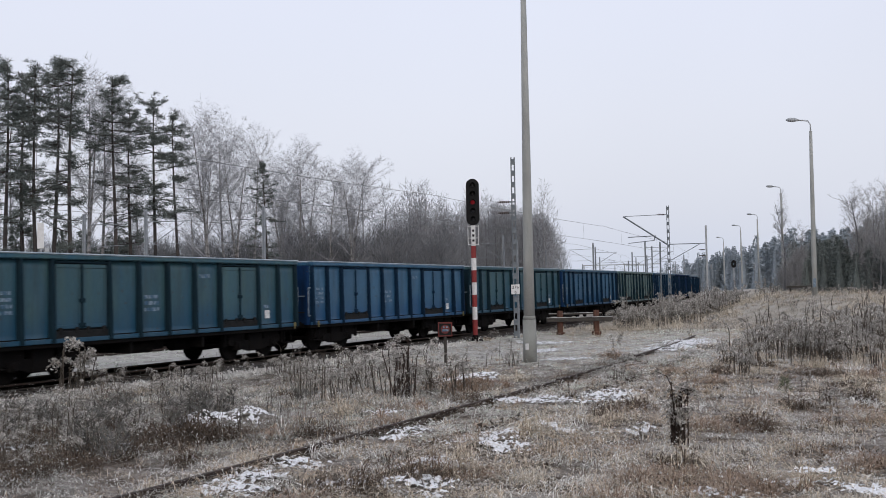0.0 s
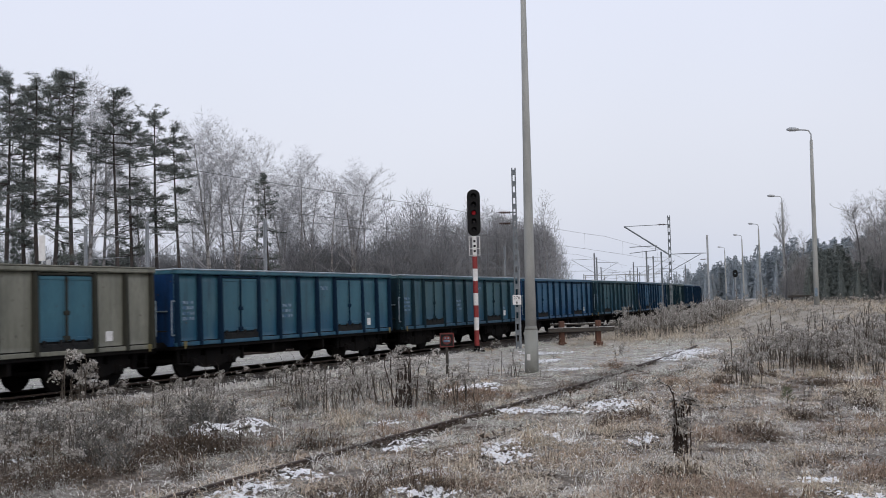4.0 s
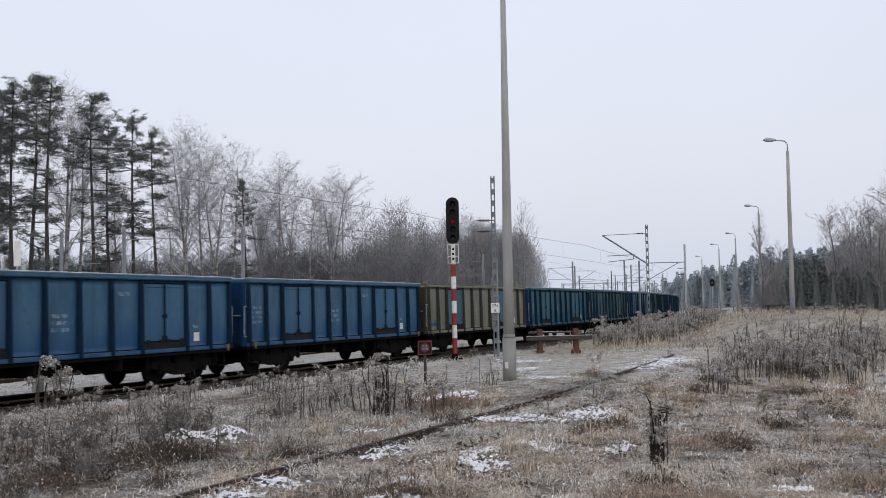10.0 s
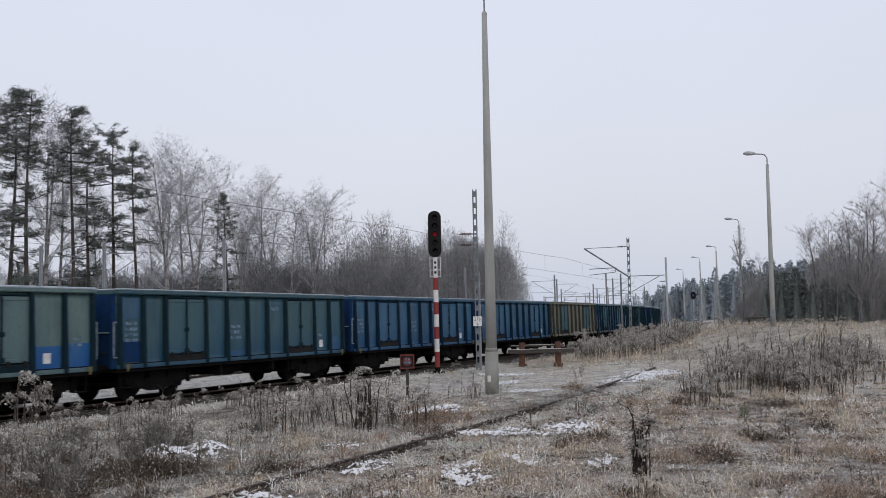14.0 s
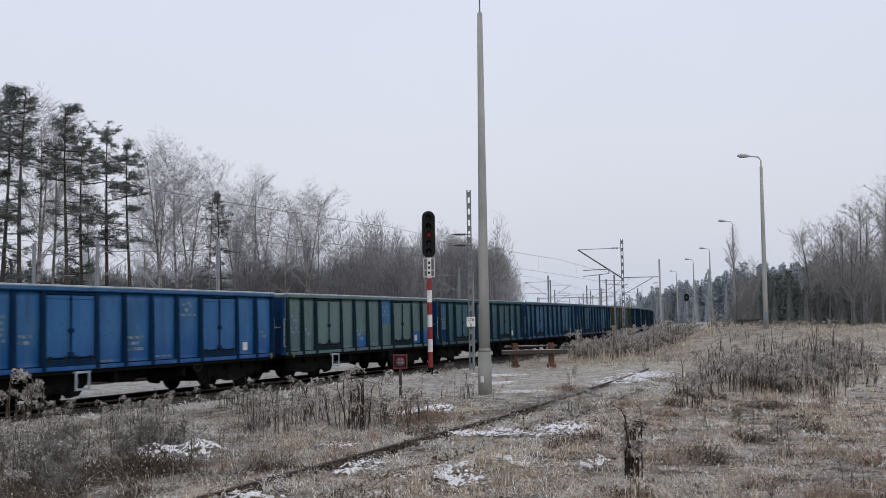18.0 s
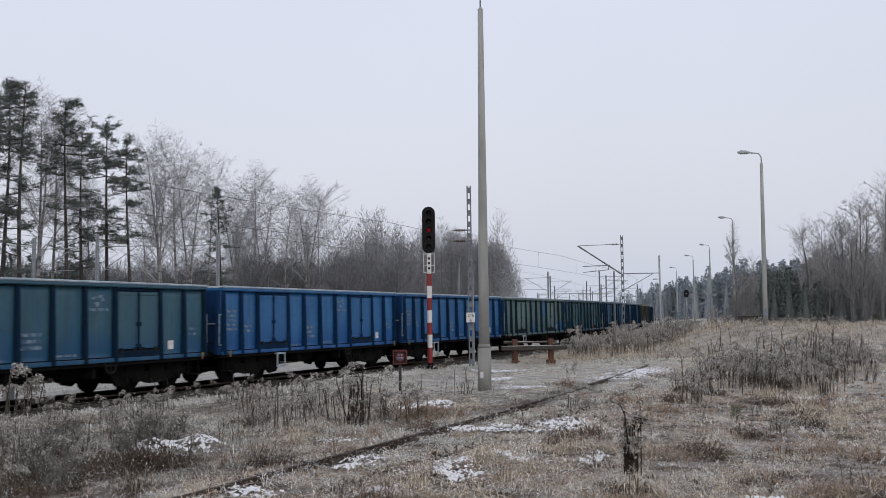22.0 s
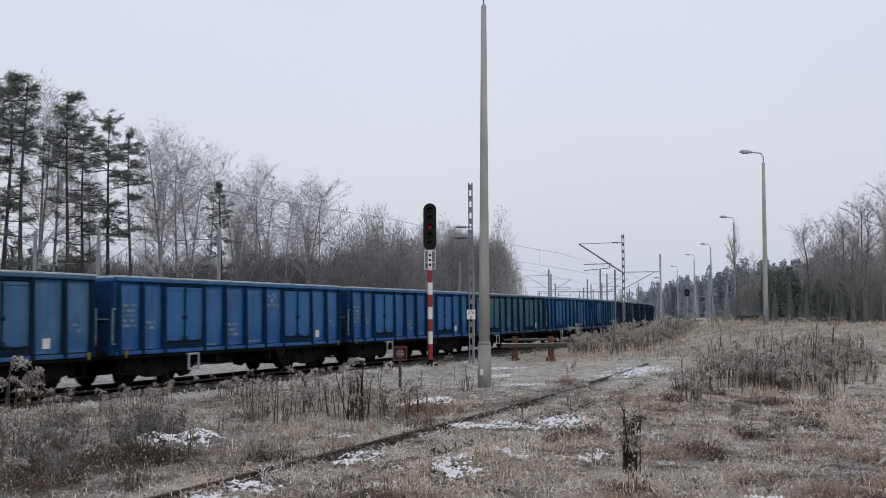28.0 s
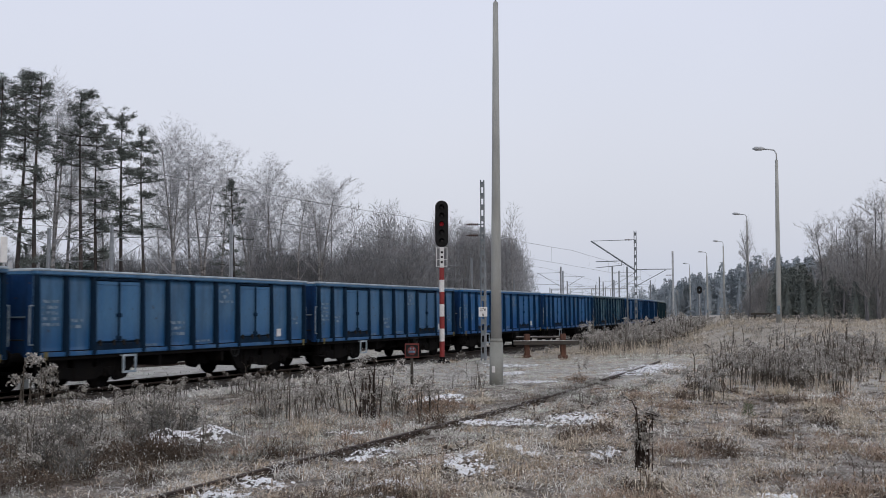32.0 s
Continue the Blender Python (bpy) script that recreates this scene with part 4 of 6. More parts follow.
def build_masts():
    legs, lacing = lattice(8.4, 0.15, 0.14)
    m = thing("catenary_mast", "grey lattice steel catenary mast with a white kilometre plate", "catenary mast", "catenary masts", pose(-17.35, 44.0, GROUND, 0, 0, 24))
    for leg in legs:
        part("leg", leg, M["mast"], m)
    for z in lacing[1]:
        piece("batten", lacing[0], m).matrix_basis = pose(0, 0, z)
    part("foundation", Shape().box(-0.35, -0.3, -0.3, 0.35, 0.3, 0.12, 0.03), M["concrete"], m)
    for z in (6.35, 5.85):
        arm = part("insulator_arm", Shape().box(-0.24, -0.03, z - 0.03, 0.1, 0.03, z + 0.03, 0.005), M["mast"], m)
        part("insulator", insulator_shape(), M["insulator"], arm).matrix_basis = pose(-0.2, 0, z)
    part("cable_tube", Shape().tube((0.13, 0.06, -0.2), (0.13, 0.06, 4.6), 0.04, n=8), M["yardsteel"], m)
    pl = part("kilometre_plate", Shape().box(-0.2, -0.17, 2.12, 0.19, -0.155, 2.56, 0.004), M["white"], m, "white plate with black numbers 276 over 6")
    for txt, z, sz in (("276", 2.37, 0.2), ("6", 2.15, 0.2)):
        cu = bpy.data.curves.new("numbers", "FONT")
        cu.body, cu.size, cu.align_x, cu.extrude = txt, sz, "CENTER", 0.001
        o = new("numbers", cu)
        me = o.to_mesh().copy()
        me.materials.append(M["glossblack"])
        bpy.data.objects.remove(o)
        part("numbers", me, None, pl).matrix_basis = pose(-0.005, -0.174, z, 90, 0, 0)

    legs, lacing = lattice(8.25, 0.15, 0.14)
    a = thing("catenary_mast", "grey lattice catenary mast with a sloping bracket arm", "catenary mast", "catenary masts", pose(-17.6, 75.4, GROUND, 0, 0, 12))
    for leg in legs:
        part("leg", leg, M["mast"], a)
    for z in lacing[1]:
        piece("batten", lacing[0], a).matrix_basis = pose(0, 0, z)
    part("bracket_arm", Shape().tube((-0.1, 0, 5.4), (-3.25, 0, 7.55), 0.055, n=8), M["mast"], a)
    part("top_tie", Shape().tube((-0.1, 0, 7.6), (-3.25, 0, 7.55), 0.022, n=6), M["mast"], a)
    part("insulator", insulator_shape(0.5), M["insulator"], a).matrix_basis = pose(-0.25, 0, 7.6)
    part("steady_arm", Shape().tube((-0.9, 0, 6.05), (-2.9, 0, 6.0), 0.03, n=6).tube((-1.0, 0, 6.05), (-1.0, 0, 5.7), 0.03, n=6).tube((-1.0, 0, 5.72), (-2.9, 0, 5.55), 0.025, n=6), M["mast"], a)
    part("side_arm", Shape().tube((0.1, 0, 5.4), (2.6, 0, 5.4), 0.03, n=6).tube((0.1, 0, 4.2), (2.2, 0, 5.35), 0.025, n=6), M["mast"], a)
    part("drop_post", Shape().tube((-0.62, 0, -0.2), (-0.62, 0, 5.6), 0.06, n=8), M["mast"], a)

    b = thing("catenary_mast", "plain grey catenary mast with two insulators", "catenary mast", "catenary masts", pose(-20.5, 104, GROUND, 0, 0, 6))
    # Pale steel on this far post: haze is put into its colour.
    part("post", Shape().box(-0.09, -0.09, -0.2, 0.09, 0.09, 8.3, 0.02), M["steel"], b)
    for z in (5.9, 5.3):
        part("insulator", insulator_shape(0.5), M["insulator"], b).matrix_basis = pose(-0.15, 0, z)

    c = thing("catenary_mast", "pale grey steel catenary mast with a light cross arm", "catenary mast", "catenary masts of the yard", pose(-54.7, 55.3, GROUND, 0, 0, 8))
    part("post", Shape().box(-0.10, -0.09, -0.2, -0.02, 0.09, 8.3, 0.01).box(0.02, -0.09, -0.2, 0.10, 0.09, 8.3, 0.01), M["yardsteel"], c)
    part("batten", Shape().box(-0.02, -0.08, 0, 0.02, 0.08, 8.2), M["mast"], c)
    part("cross_arm", Shape().tube((0, 0, 7.5), (3.2, 0, 7.45), 0.03, n=6).tube((0, 0, 5.6), (3.0, 0, 7.4), 0.03, n=6), M["yardsteel"], c)
    part("steady_arm", Shape().tube((0.3, 0, 5.9), (3.3, 0, 5.95), 0.025, n=6), M["yardsteel"], c)
    rng = random.Random(3)
    for x, y in ((-49.4, 55.7), (-41.2, 58.1), (-41.4, 133.7), (-34.8, 135.6), (-81.6, 254), (-55.8, 209.7), (-47.5, 176), (-63.5, 232), (-58.1, 103.2), (-52.5, 106), (-43.4, 106.7), (-45.5, 148), (-54, 150), (-38, 152), (-63, 154), (-50, 196), (-60, 198), (-44, 201), (-72, 205), (-66, 250), (-58, 255), (-80, 258)):
        copy_thing(c, pose(x, y, GROUND, 0, 0, rng.choice((0, 0, 180)) + 8))


def stadium(w, h, n=10):
    """A tall outline with round ends."""
    r = w / 2
    pts = [(r * math.cos(math.pi * i / n), h / 2 - r + r * math.sin(math.pi * i / n)) for i in range(n + 1)]
    return pts + [(-x, -y) for x, y in pts]


def build_signal():
    g = thing("railway_signal", "five-lens railway colour light signal showing red, red and white banded post", "signal", at=pose(-19.0, 43.1, GROUND, 0, 0, 24))
    part("base", Shape().box(-0.35, -0.3, -0.2, 0.35, 0.3, 0.1, 0.03).tube((0, 0, 0.1), (0, 0, 0.3), 0.16, 0.13, 12), M["black"], g)
    zs = [0.3, 1.0, 1.58, 2.13, 2.69, 3.25, 3.8, 4.36]
    for i in range(7):
        part("post_band", Shape().tube((0, 0, zs[i]), (0, 0, zs[i + 1]), 0.115, 0.115, 14, cap=False), M["red" if i % 2 == 0 else "white"], g, "red band" if i % 2 == 0 else "white band")
    part("upper_post", Shape().tube((0, 0, 4.36), (0, 0, 5.4), 0.10, 0.10, 12), M["white"], g)
    pl = part("name_plate", Shape().box(-0.09, -0.15, 4.42, 0.09, -0.13, 5.2, 0.01), M["white"], g, "white name plate with bars")
    for z in (4.55, 4.78, 5.0):
        part("plate_bar", Shape().box(-0.05, -0.155, z, 0.05, -0.151, z + 0.1), M["glossblack"], pl)
    part("number_frame", Shape().tube((-0.24, -0.05, 4.4), (-0.24, -0.05, 5.3), 0.018, n=5).tube((0.24, -0.05, 4.4), (0.24, -0.05, 5.3), 0.018, n=5)
         .tube((-0.24, -0.05, 4.42), (0.24, -0.05, 4.42), 0.018, n=5).tube((-0.24, -0.05, 4.72), (0.24, -0.05, 4.72), 0.018, n=5).tube((-0.24, -0.05, 5.26), (0.24, -0.05, 5.26), 0.018, n=5), M["white"], g)
    s = Shape().prism([(x, z + 6.36) for x, z in stadium(0.60, 2.14)], -0.10, -0.07, axis=1)
    board = part("head_board", s, M["glossblack"], g, "black backing board with rounded ends")
    part("lamp_housing", Shape().box(-0.2, -0.07, 5.42, 0.2, 0.25, 7.3, 0.05), M["glossblack"], g)
    for i in range(5):
        z = 7.12 - i * 0.385
        lens = part("lens", smooth(Shape().tube((0, -0.13, z), (0, -0.10, z), 0.095, 0.10, 20)), M["redlight" if i == 2 else "lens"], board, "lit red lens" if i == 2 else "unlit lens")
        hood = Shape()
        n = 12
        vs = []
        for r, y0, y1 in ((0.14, -0.10, -0.36), (0.125, -0.10, -0.36)):
            for k in range(n + 1):
                t = math.radians(-25 + 230 * k / n)
                for y in (y0, y1 + (0.10 if k in (0, n) else 0)):
                    vs.append((r * math.cos(t), y, z + r * math.sin(t)))
        m2 = 2 * (n + 1)
        fs = [(2 * k, 2 * k + 2, 2 * k + 3, 2 * k + 1) for k in range(n)] + [(m2 + 2 * k + 1, m2 + 2 * k + 3, m2 + 2 * k + 2, m2 + 2 * k) for k in range(n)]
        fs += [(2 * k + 1, 2 * k + 3, m2 + 2 * k + 3, m2 + 2 * k + 1) for k in range(n)]
        part("hood", smooth(hood.add(vs, fs)), M["glossblack"], board)
    # a lower signal far up the line
    f = thing("railway_signal", "small black signal head on a grey post, far up the line", "signal", at=pose(-19.0, 110.4, GROUND, 0, 0, 10))
    part("post", Shape().tube((0, 0, -0.2), (0, 0, 4.3), 0.055, n=10), M["steel"], f)
    part("head_board", Shape().prism([(x, z + 4.5) for x, z in stadium(0.5, 0.8)], -0.1, 0, axis=1), M["glossblack"], f)
    part("lens", Shape().tube((0, -0.14, 4.5), (0, -0.1, 4.5), 0.07, n=14), M["letter"], f)


def build_point_board():
    b = thing("track_board", "small red-framed board with a red disc on a post", "sign", at=pose(-14.9, 31.3, GROUND, 0, 0, 26))
    part("post", Shape().box(-0.05, -0.03, -0.2, 0.05, 0.03, 0.9, 0.01), M["timber"], b)
    part("panel", Shape().box(-0.2, -0.05, 0.86, 0.2, -0.03, 1.28, 0.005), M["glossblack"], b)
    part("frame", Shape().box(-0.24, -0.06, 1.25, 0.24, -0.028, 1.3, 0.006).box(-0.24, -0.06, 0.82, 0.24, -0.028, 0.86, 0.006).box(-0.24, -0.06, 0.86, -0.2, -0.028, 1.25, 0.006).box(0.2, -0.06, 0.86, 0.24, -0.028, 1.25, 0.006), M["faded_red"], b)
    part("disc", Shape().tube((0, -0.056, 1.06), (0, -0.05, 1.06), 0.15, n=20), M["faded_red"], b)
    part("disc_bar", Shape().box(-0.11, -0.062, 0.99, 0.11, -0.057, 1.06).box(-0.07, -0.062, 1.1, -0.02, -0.057, 1.16).box(0.03, -0.062, 1.1, 0.08, -0.057, 1.16), M["letter"], b)
    k = thing("marker_post", "low grey concrete marker post beyond the track", "marker post", "marker posts", pose(-25.2, 24.5, GROUND))
    part("post", Shape().box(-0.14, -0.14, -0.2, 0.14, 0.14, 0.5, 0.03), M["concrete"], k)


def build_buffer_stop():
    b = thing("buffer_stop", "old buffer stop of frosted timber beams on rusty posts", "buffer stop", at=pose(-16.55, 50.6, GROUND, 0, 0, 37))
    for x in (-0.97, 0.97):
        p = part("post", Shape().box(x - 0.13, -0.12, -0.3, x + 0.13, 0.12, 1.2, 0.03), M["rust"], b, "rusty steel post")
        part("post_foot", Shape().box(x - 0.2, -0.2, -0.3, x + 0.2, 0.2, 0.12, 0.03), M["rust"], p)
    part("front_beam", Shape().box(-1.75, -0.32, 0.64, 1.75, -0.13, 0.85, 0.02), M["timber"], b, "heavy weathered timber beam")
    part("frost_on_beam", Shape().box(-1.74, -0.31, 0.851, 1.74, -0.14, 0.868, 0.006), M["hoar"], b, "white frost on the beam")
    part("rear_rail", Shape().box(-1.5, 0.13, 0.98, 1.35, 0.22, 1.06, 0.01), M["timber"], b)
    part("frost_on_rail", Shape().box(-1.49, 0.135, 1.061, 1.34, 0.215, 1.078, 0.006), M["hoar"], b, "white frost on the rail")


def build_wires():
    stops = (-16, 14, 44, 75, 104, 150, 196, 250)
    for off, hi, lo in ((0.0, 6.65, 5.5), (-9.0, 6.6, 5.5)):
        w = thing("overhead_line", "thin dark catenary wire with droppers over a track", "overhead wire", "overhead lines")
        for a, b in zip(stops, stops[1:]):
            pts, pts2 = [], []
            drop = []
            for i in range(11):
                u = i / 10
                x, y, _ = along(a + (b - a) * u, off)
                pts.append((x, y, hi - 0.14 * 4 * u * (1 - u)))
                pts2.append((x, y, lo))
                if i in (2, 5, 8):
                    part("dropper", Shape().tube(pts2[-1], pts[-1], 0.005, n=4, cap=False), M["wire"], w)
            part("carrier_wire", Shape().run(pts, [0.010] * 11, 5), M["wire"], w)
            part("contact_wire", Shape().run(pts2, [0.009] * 11, 5), M["wire"], w)


def build_siding():
    t = tagged(new("siding_track"), "overgrown rusty siding with half-buried rails and snow", "railway track", kind="structure")
    curve = lambda x, y: (x + siding_bend(y), y)
    ys = list(np.arange(5, 49, 1.0))
    for x, z, runs in ((-8.42, -0.13, ((5, 24.5, 0.0), (23.5, 33, -0.09), (32, 46, -0.03))), (-6.96, -0.235, ((5, 26, 0.0), (25, 44, -0.05)))):
        for y0, y1, sink in runs:
            pts = [curve(x, y) for y in ys if y0 <= y < y1]
            part("rail", rail_shape(pts, z + sink + (0.12 if y0 > 22 else 0.0)), M["rail"], t, "rail sunk in the grass" if sink < -0.04 else "")
    sl = Shape().box(-1.25, -0.12, -0.36, 1.25, 0.12, -0.205, 0.03).mesh("sleeper", M["oldsleeper"])
    rng = random.Random(8)
    for y in np.arange(6, 46, 0.65):
        o = part("sleeper", sl, None, t)
        x, yy = curve(-7.69, y)
        o.matrix_basis = pose(x + rng.uniform(-0.06, 0.06), yy, rng.uniform(-0.16, -0.08) + siding_rise(y), 0, 0, rng.uniform(-2, 2))


# ---- plants ----
def limb(shape, start, direction, length, r, n, segs, rng, droop=0.0, wander=0.12):
    p, d = Vector(start), Vector(direction).normalized()
    pts, rad = [p.copy()], [r]
    for i in range(segs):
        d = (d + Vector((rng.gauss(0, wander), rng.gauss(0, wander), rng.gauss(0, wander) - droop))).normalized()
        p = p + d * (length / segs)
        pts.append(p.copy())
        rad.append(max(0.004, r * (1 - (i + 1) / segs * 0.85)))
    shape.run(pts, rad, n)
    return pts


def pine_shapes(seed, height, dense=1.0, low=0.34):
    """A forest pine: a bare trunk with dead snags, then whorls of level branches that carry flat plates of needle tufts."""
    rng = random.Random(seed)
    trunk = Shape()
    k = height / 18
    lean = Vector((rng.uniform(-0.5, 0.5), rng.uniform(-0.5, 0.5), 0))
    axis = lambda u: lean * (u * u) + Vector((0.15 * math.sin(u * 5 + seed), 0.15 * math.cos(u * 4 + seed), u * height))
    trunk.run([axis(i / 8) - Vector((0, 0, 0.3 if i == 0 else 0)) for i in range(9)], [0.19 * (1 - 0.86 * i / 8) * k for i in range(9)], 8)
    branches, tris = Shape(), []

    def tuft(c, r, n):
        for _ in range(n):
            d = Vector((rng.gauss(0, 1), rng.gauss(0, 1), rng.gauss(0.35, 0.55))).normalized()
            side = d.cross(Vector((rng.gauss(0, 1), rng.gauss(0, 1), rng.gauss(0, 1)))).normalized() * rng.uniform(0.013, 0.028)
            b = c + Vector((rng.gauss(0, 0.10), rng.gauss(0, 0.10), rng.gauss(0, 0.04)))
            tris.extend((b - side, b + side, b + d * r * rng.uniform(0.6, 1.15)))

    u = 0.16
    while u < low:
        t = rng.uniform(0, 2 * math.pi)
        limb(branches, axis(u), (math.cos(t), math.sin(t), rng.uniform(-0.3, 0.2)), rng.uniform(0.5, 1.8) * k, 0.035, 4, 4, rng, 0.04, 0.18)
        u += rng.uniform(0.02, 0.06)
    heavy = rng.uniform(0, 2 * math.pi)
    while u < 0.985:
        v = (u - low) / (1 - low)
        reach = (0.65 + 1.75 * math.sin(math.pi * min(1.0, 0.22 + 0.7 * v)) ** 0.8) * k
        gap = rng.random() < 0.28 * (1 - v)
        for _ in range(0 if gap else rng.choice((2, 3, 3, 4))):
            t = rng.uniform(0, 2 * math.pi)
            ln = reach * rng.uniform(0.45, 1.1) * (1 + 0.28 * math.cos(t - heavy))
            up = rng.uniform(-0.25, 0.15) + 0.75 * max(0.0, v - 0.55)
            pts = limb(branches, axis(u), (math.cos(t), math.sin(t), up), ln, 0.045 * k, 4, 4, rng, -0.035, 0.13)
            for q in range(1, 5):
                if q == 1 and rng.random() < 0.75:
                    continue
                d = (pts[q] - pts[q - 1]).normalized()
                across = d.cross(Vector((0, 0, 1))).normalized()
                wide = (0.26, 0.45, 0.5, 0.28)[q - 1] * ln * 0.55
                for _ in range(int((3, 5, 6, 5)[q - 1] * dense)):
                    w = rng.uniform(-1, 1)
                    c = pts[q].lerp(pts[q - 1], rng.random() * 0.9) + across * (w * wide) + d * (0.18 * abs(w)) + Vector((0, 0, rng.gauss(0.05, 0.16)))
                    tuft(c, rng.uniform(0.22, 0.42), 13)
        u += rng.uniform(0.020, 0.044)
    for _ in range(int(16 * dense)):
        tuft(axis(rng.uniform(0.94, 1.01)) + Vector((rng.gauss(0, 0.24), rng.gauss(0, 0.24), rng.uniform(-0.3, 0.25))), 0.36, 15)
    return trunk, branches, tris


def bare_shapes(seed, height, spread=0.26, detail=1.0, droop=0.06, trunks=1, low=0.25):
    """A leafless tree: trunk, limbs and a haze of fine twigs in a rounded crown."""
    rng = random.Random(seed)
    trunk, limbs, tris = Shape(), Shape(), []
    for k in range(trunks):
        lean = Vector((rng.uniform(-1, 1), rng.uniform(-1, 1), 0)) * (0.5 if trunks == 1 else 1.5)
        tall = height * (0.88 - 0.09 * k)
        axis = lambda u: lean * u * u + Vector((0.2 * math.sin(u * 4 + seed + k), 0.2 * math.cos(u * 5 + seed), u * tall))
        trunk.run([axis(i / 8) - Vector((0, 0, 0.3 if i == 0 else 0)) for i in range(9)], [0.14 * (1 - 0.93 * i / 8) * height / 16 + 0.008 for i in range(9)], 7)
        g = np.random.default_rng(seed * 10 + k)
        mid = axis(0.55)
        haze = twig_cloud(g, mid.x, mid.y, height * (low + 0.1), height * (0.93 - low) * (1.0 - 0.09 * k), height * spread * 0.66, int(1900 * detail / trunks ** 0.5), height / 16 * 0.6, 0.016, 0.35)
        tris += [Vector(p) for p in haze]
        for i in range(int(30 * detail)):
            u = low + (0.97 - low) * rng.random() ** 0.85
            t = rng.uniform(0, 2 * math.pi)
            ln = height * spread * (0.25 + 0.9 * math.sin(math.pi * min(1, 0.12 + (1.0 - u) * 1.1)) ** 0.7) * rng.uniform(0.55, 1.05)
            pts = limb(limbs, axis(u), (math.cos(t) * 0.6, math.sin(t) * 0.6, rng.uniform(0.45, 1.05)), ln, 0.055 * (1.15 - u), 4, 5, rng, 0.02, 0.12)
            for q in range(1, 6):
                for _ in range(int(6 * detail) + 1):
                    t2 = rng.uniform(0, 2 * math.pi)
                    d = (pts[q] - pts[q - 1]).normalized() + Vector((math.cos(t2), math.sin(t2), rng.uniform(-0.1, 0.4))) * 0.75
                    limb_fine(tris, pts[q].lerp(pts[q - 1], rng.random()), d.normalized(), rng.uniform(0.35, 0.85) * height / 16, rng, droop)
    return trunk, limbs, tris


def limb_fine(tris, p, d, ln, rng, droop):
    """A twig of two slivers that forks into finer ones."""
    side = d.cross(Vector((rng.gauss(0, 1), rng.gauss(0, 1), rng.gauss(0, 1)))).normalized()
    e = p + d * ln * 0.6
    tris += [p - side * 0.008, p + side * 0.008, e]
    for _ in range(5):
        dd = (d + Vector((rng.gauss(0, 0.45), rng.gauss(0, 0.45), rng.gauss(0, 0.3) - droop * 3))).normalized()
        s2 = dd.cross(side).normalized() * 0.0055
        b = p + d * ln * rng.uniform(0.15, 0.5)
        tris += [b - s2, b + s2, b + dd * ln * rng.uniform(0.4, 0.7)]


def tree_thing(name, label, shapes, mats, at, group, third="crown"):
    t = thing(name, label, "tree", group, at)
    part("trunk", shapes[0], M[mats[0]], t)
    part("branchwork", shapes[1], M[mats[1]], t)["kind"] = "stuff"
    part(third, tri_mesh(third, shapes[2], M[mats[2]]), None, t)["kind"] = "stuff"
    return t


def build_trees():
    rng = random.Random(11)
    base = [tree_thing("pine_tree", "tall thin pine with dark frosted needles and a bare lower trunk", pine_shapes(s, 20, d, lo), ("bark_pine", "bark_pine", "needles"), None, "pines at the wood's edge") for s, d, lo in ((1, 1.35, 0.48), (2, 1.15, 0.28), (3, 1.35, 0.52), (4, 1.05, 0.36), (5, 1.3, 0.46))]
    spots = [(-64.6, 53.6, 19.6), (-60.7, 52.1, 19.7), (-61.4, 54.4, 19.8), (-68.1, 61.9, 21.1), (-61.4, 57.3, 20.2), (-63.5, 61.0, 21.2), (-58.4, 57.6, 20.3), (-58.9, 62.7, 19.8), (-60.7, 66.4, 18.7), (-60.6, 69.3, 19.6), (-56.5, 67.5, 17.3), (-56.5, 80.1, 14.6),
             (-72, 58, 20), (-75, 64, 20), (-66, 50, 19), (-63, 46, 20)]
    place(base, spots, 20, rng)
    base = [tree_thing("birch_tree", "bare frosted birch with fine drooping twigs", bare_shapes(s, 18, 0.24, 0.9, 0.10, n, 0.36), ("bark_birch", "twig", "twig"), None, "bare birches") for s, n in ((21, 2), (22, 1), (23, 3), (24, 1))]
    spots = [(-61.5, 63.0, 20.3), (-65.0, 68.0, 20.1), (-62.1, 78.4, 19.4), (-65.7, 85.7, 20.2), (-61.0, 81.7, 17.8), (-65.5, 90.9, 19.3), (-66.5, 97.5, 17.4), (-64.0, 96.7, 18.8), (-66.2, 102.5, 18.9), (-58.8, 95.3, 15.7), (-57.0, 96.4, 17.0), (-61.6, 107.6, 17.1),
             (-72, 80, 16), (-75, 92, 16), (-70, 104, 15), (-78, 70, 17), (-68, 112, 15)]
    place(base, spots, 17, rng)
    p = tree_thing("poplar_tree", "narrow bare poplar with upswept frosted branches", bare_shapes(31, 9.3, 0.12, 0.7, -0.12, 1, 0.12), ("bark_grey", "twig", "twig"), pose(-12.3, 97.2, ground_z(-12.3, 97.2)), "")
    base = [tree_thing("bare_tree", "small bare frosted tree at the edge of the scrub", bare_shapes(s, 11, 0.24, 0.8, 0.02, n), ("bark_grey", "brush", "brush"), None, "bare trees by the road") for s, n in ((41, 2), (42, 1), (43, 3))]
    spots = [(-5.3, 84.8, 10.1), (-4.5, 94.9, 10.9), (-2.7, 88.0, 10.8), (-1.1, 82.0, 11.7), (0.2, 78.0, 12.1), (1.4, 80.0, 12.7), (2.7, 75.0, 11.9), (-14.4, 129.2, 9.8), (1.5, 92, 12), (4.5, 84, 12), (-1.5, 99, 11), (-6, 108, 10), (6, 78, 12), (-3.5, 80, 8), (-1.8, 76, 8.5), (0.5, 70, 8)]
    place(base, spots, 11, rng)


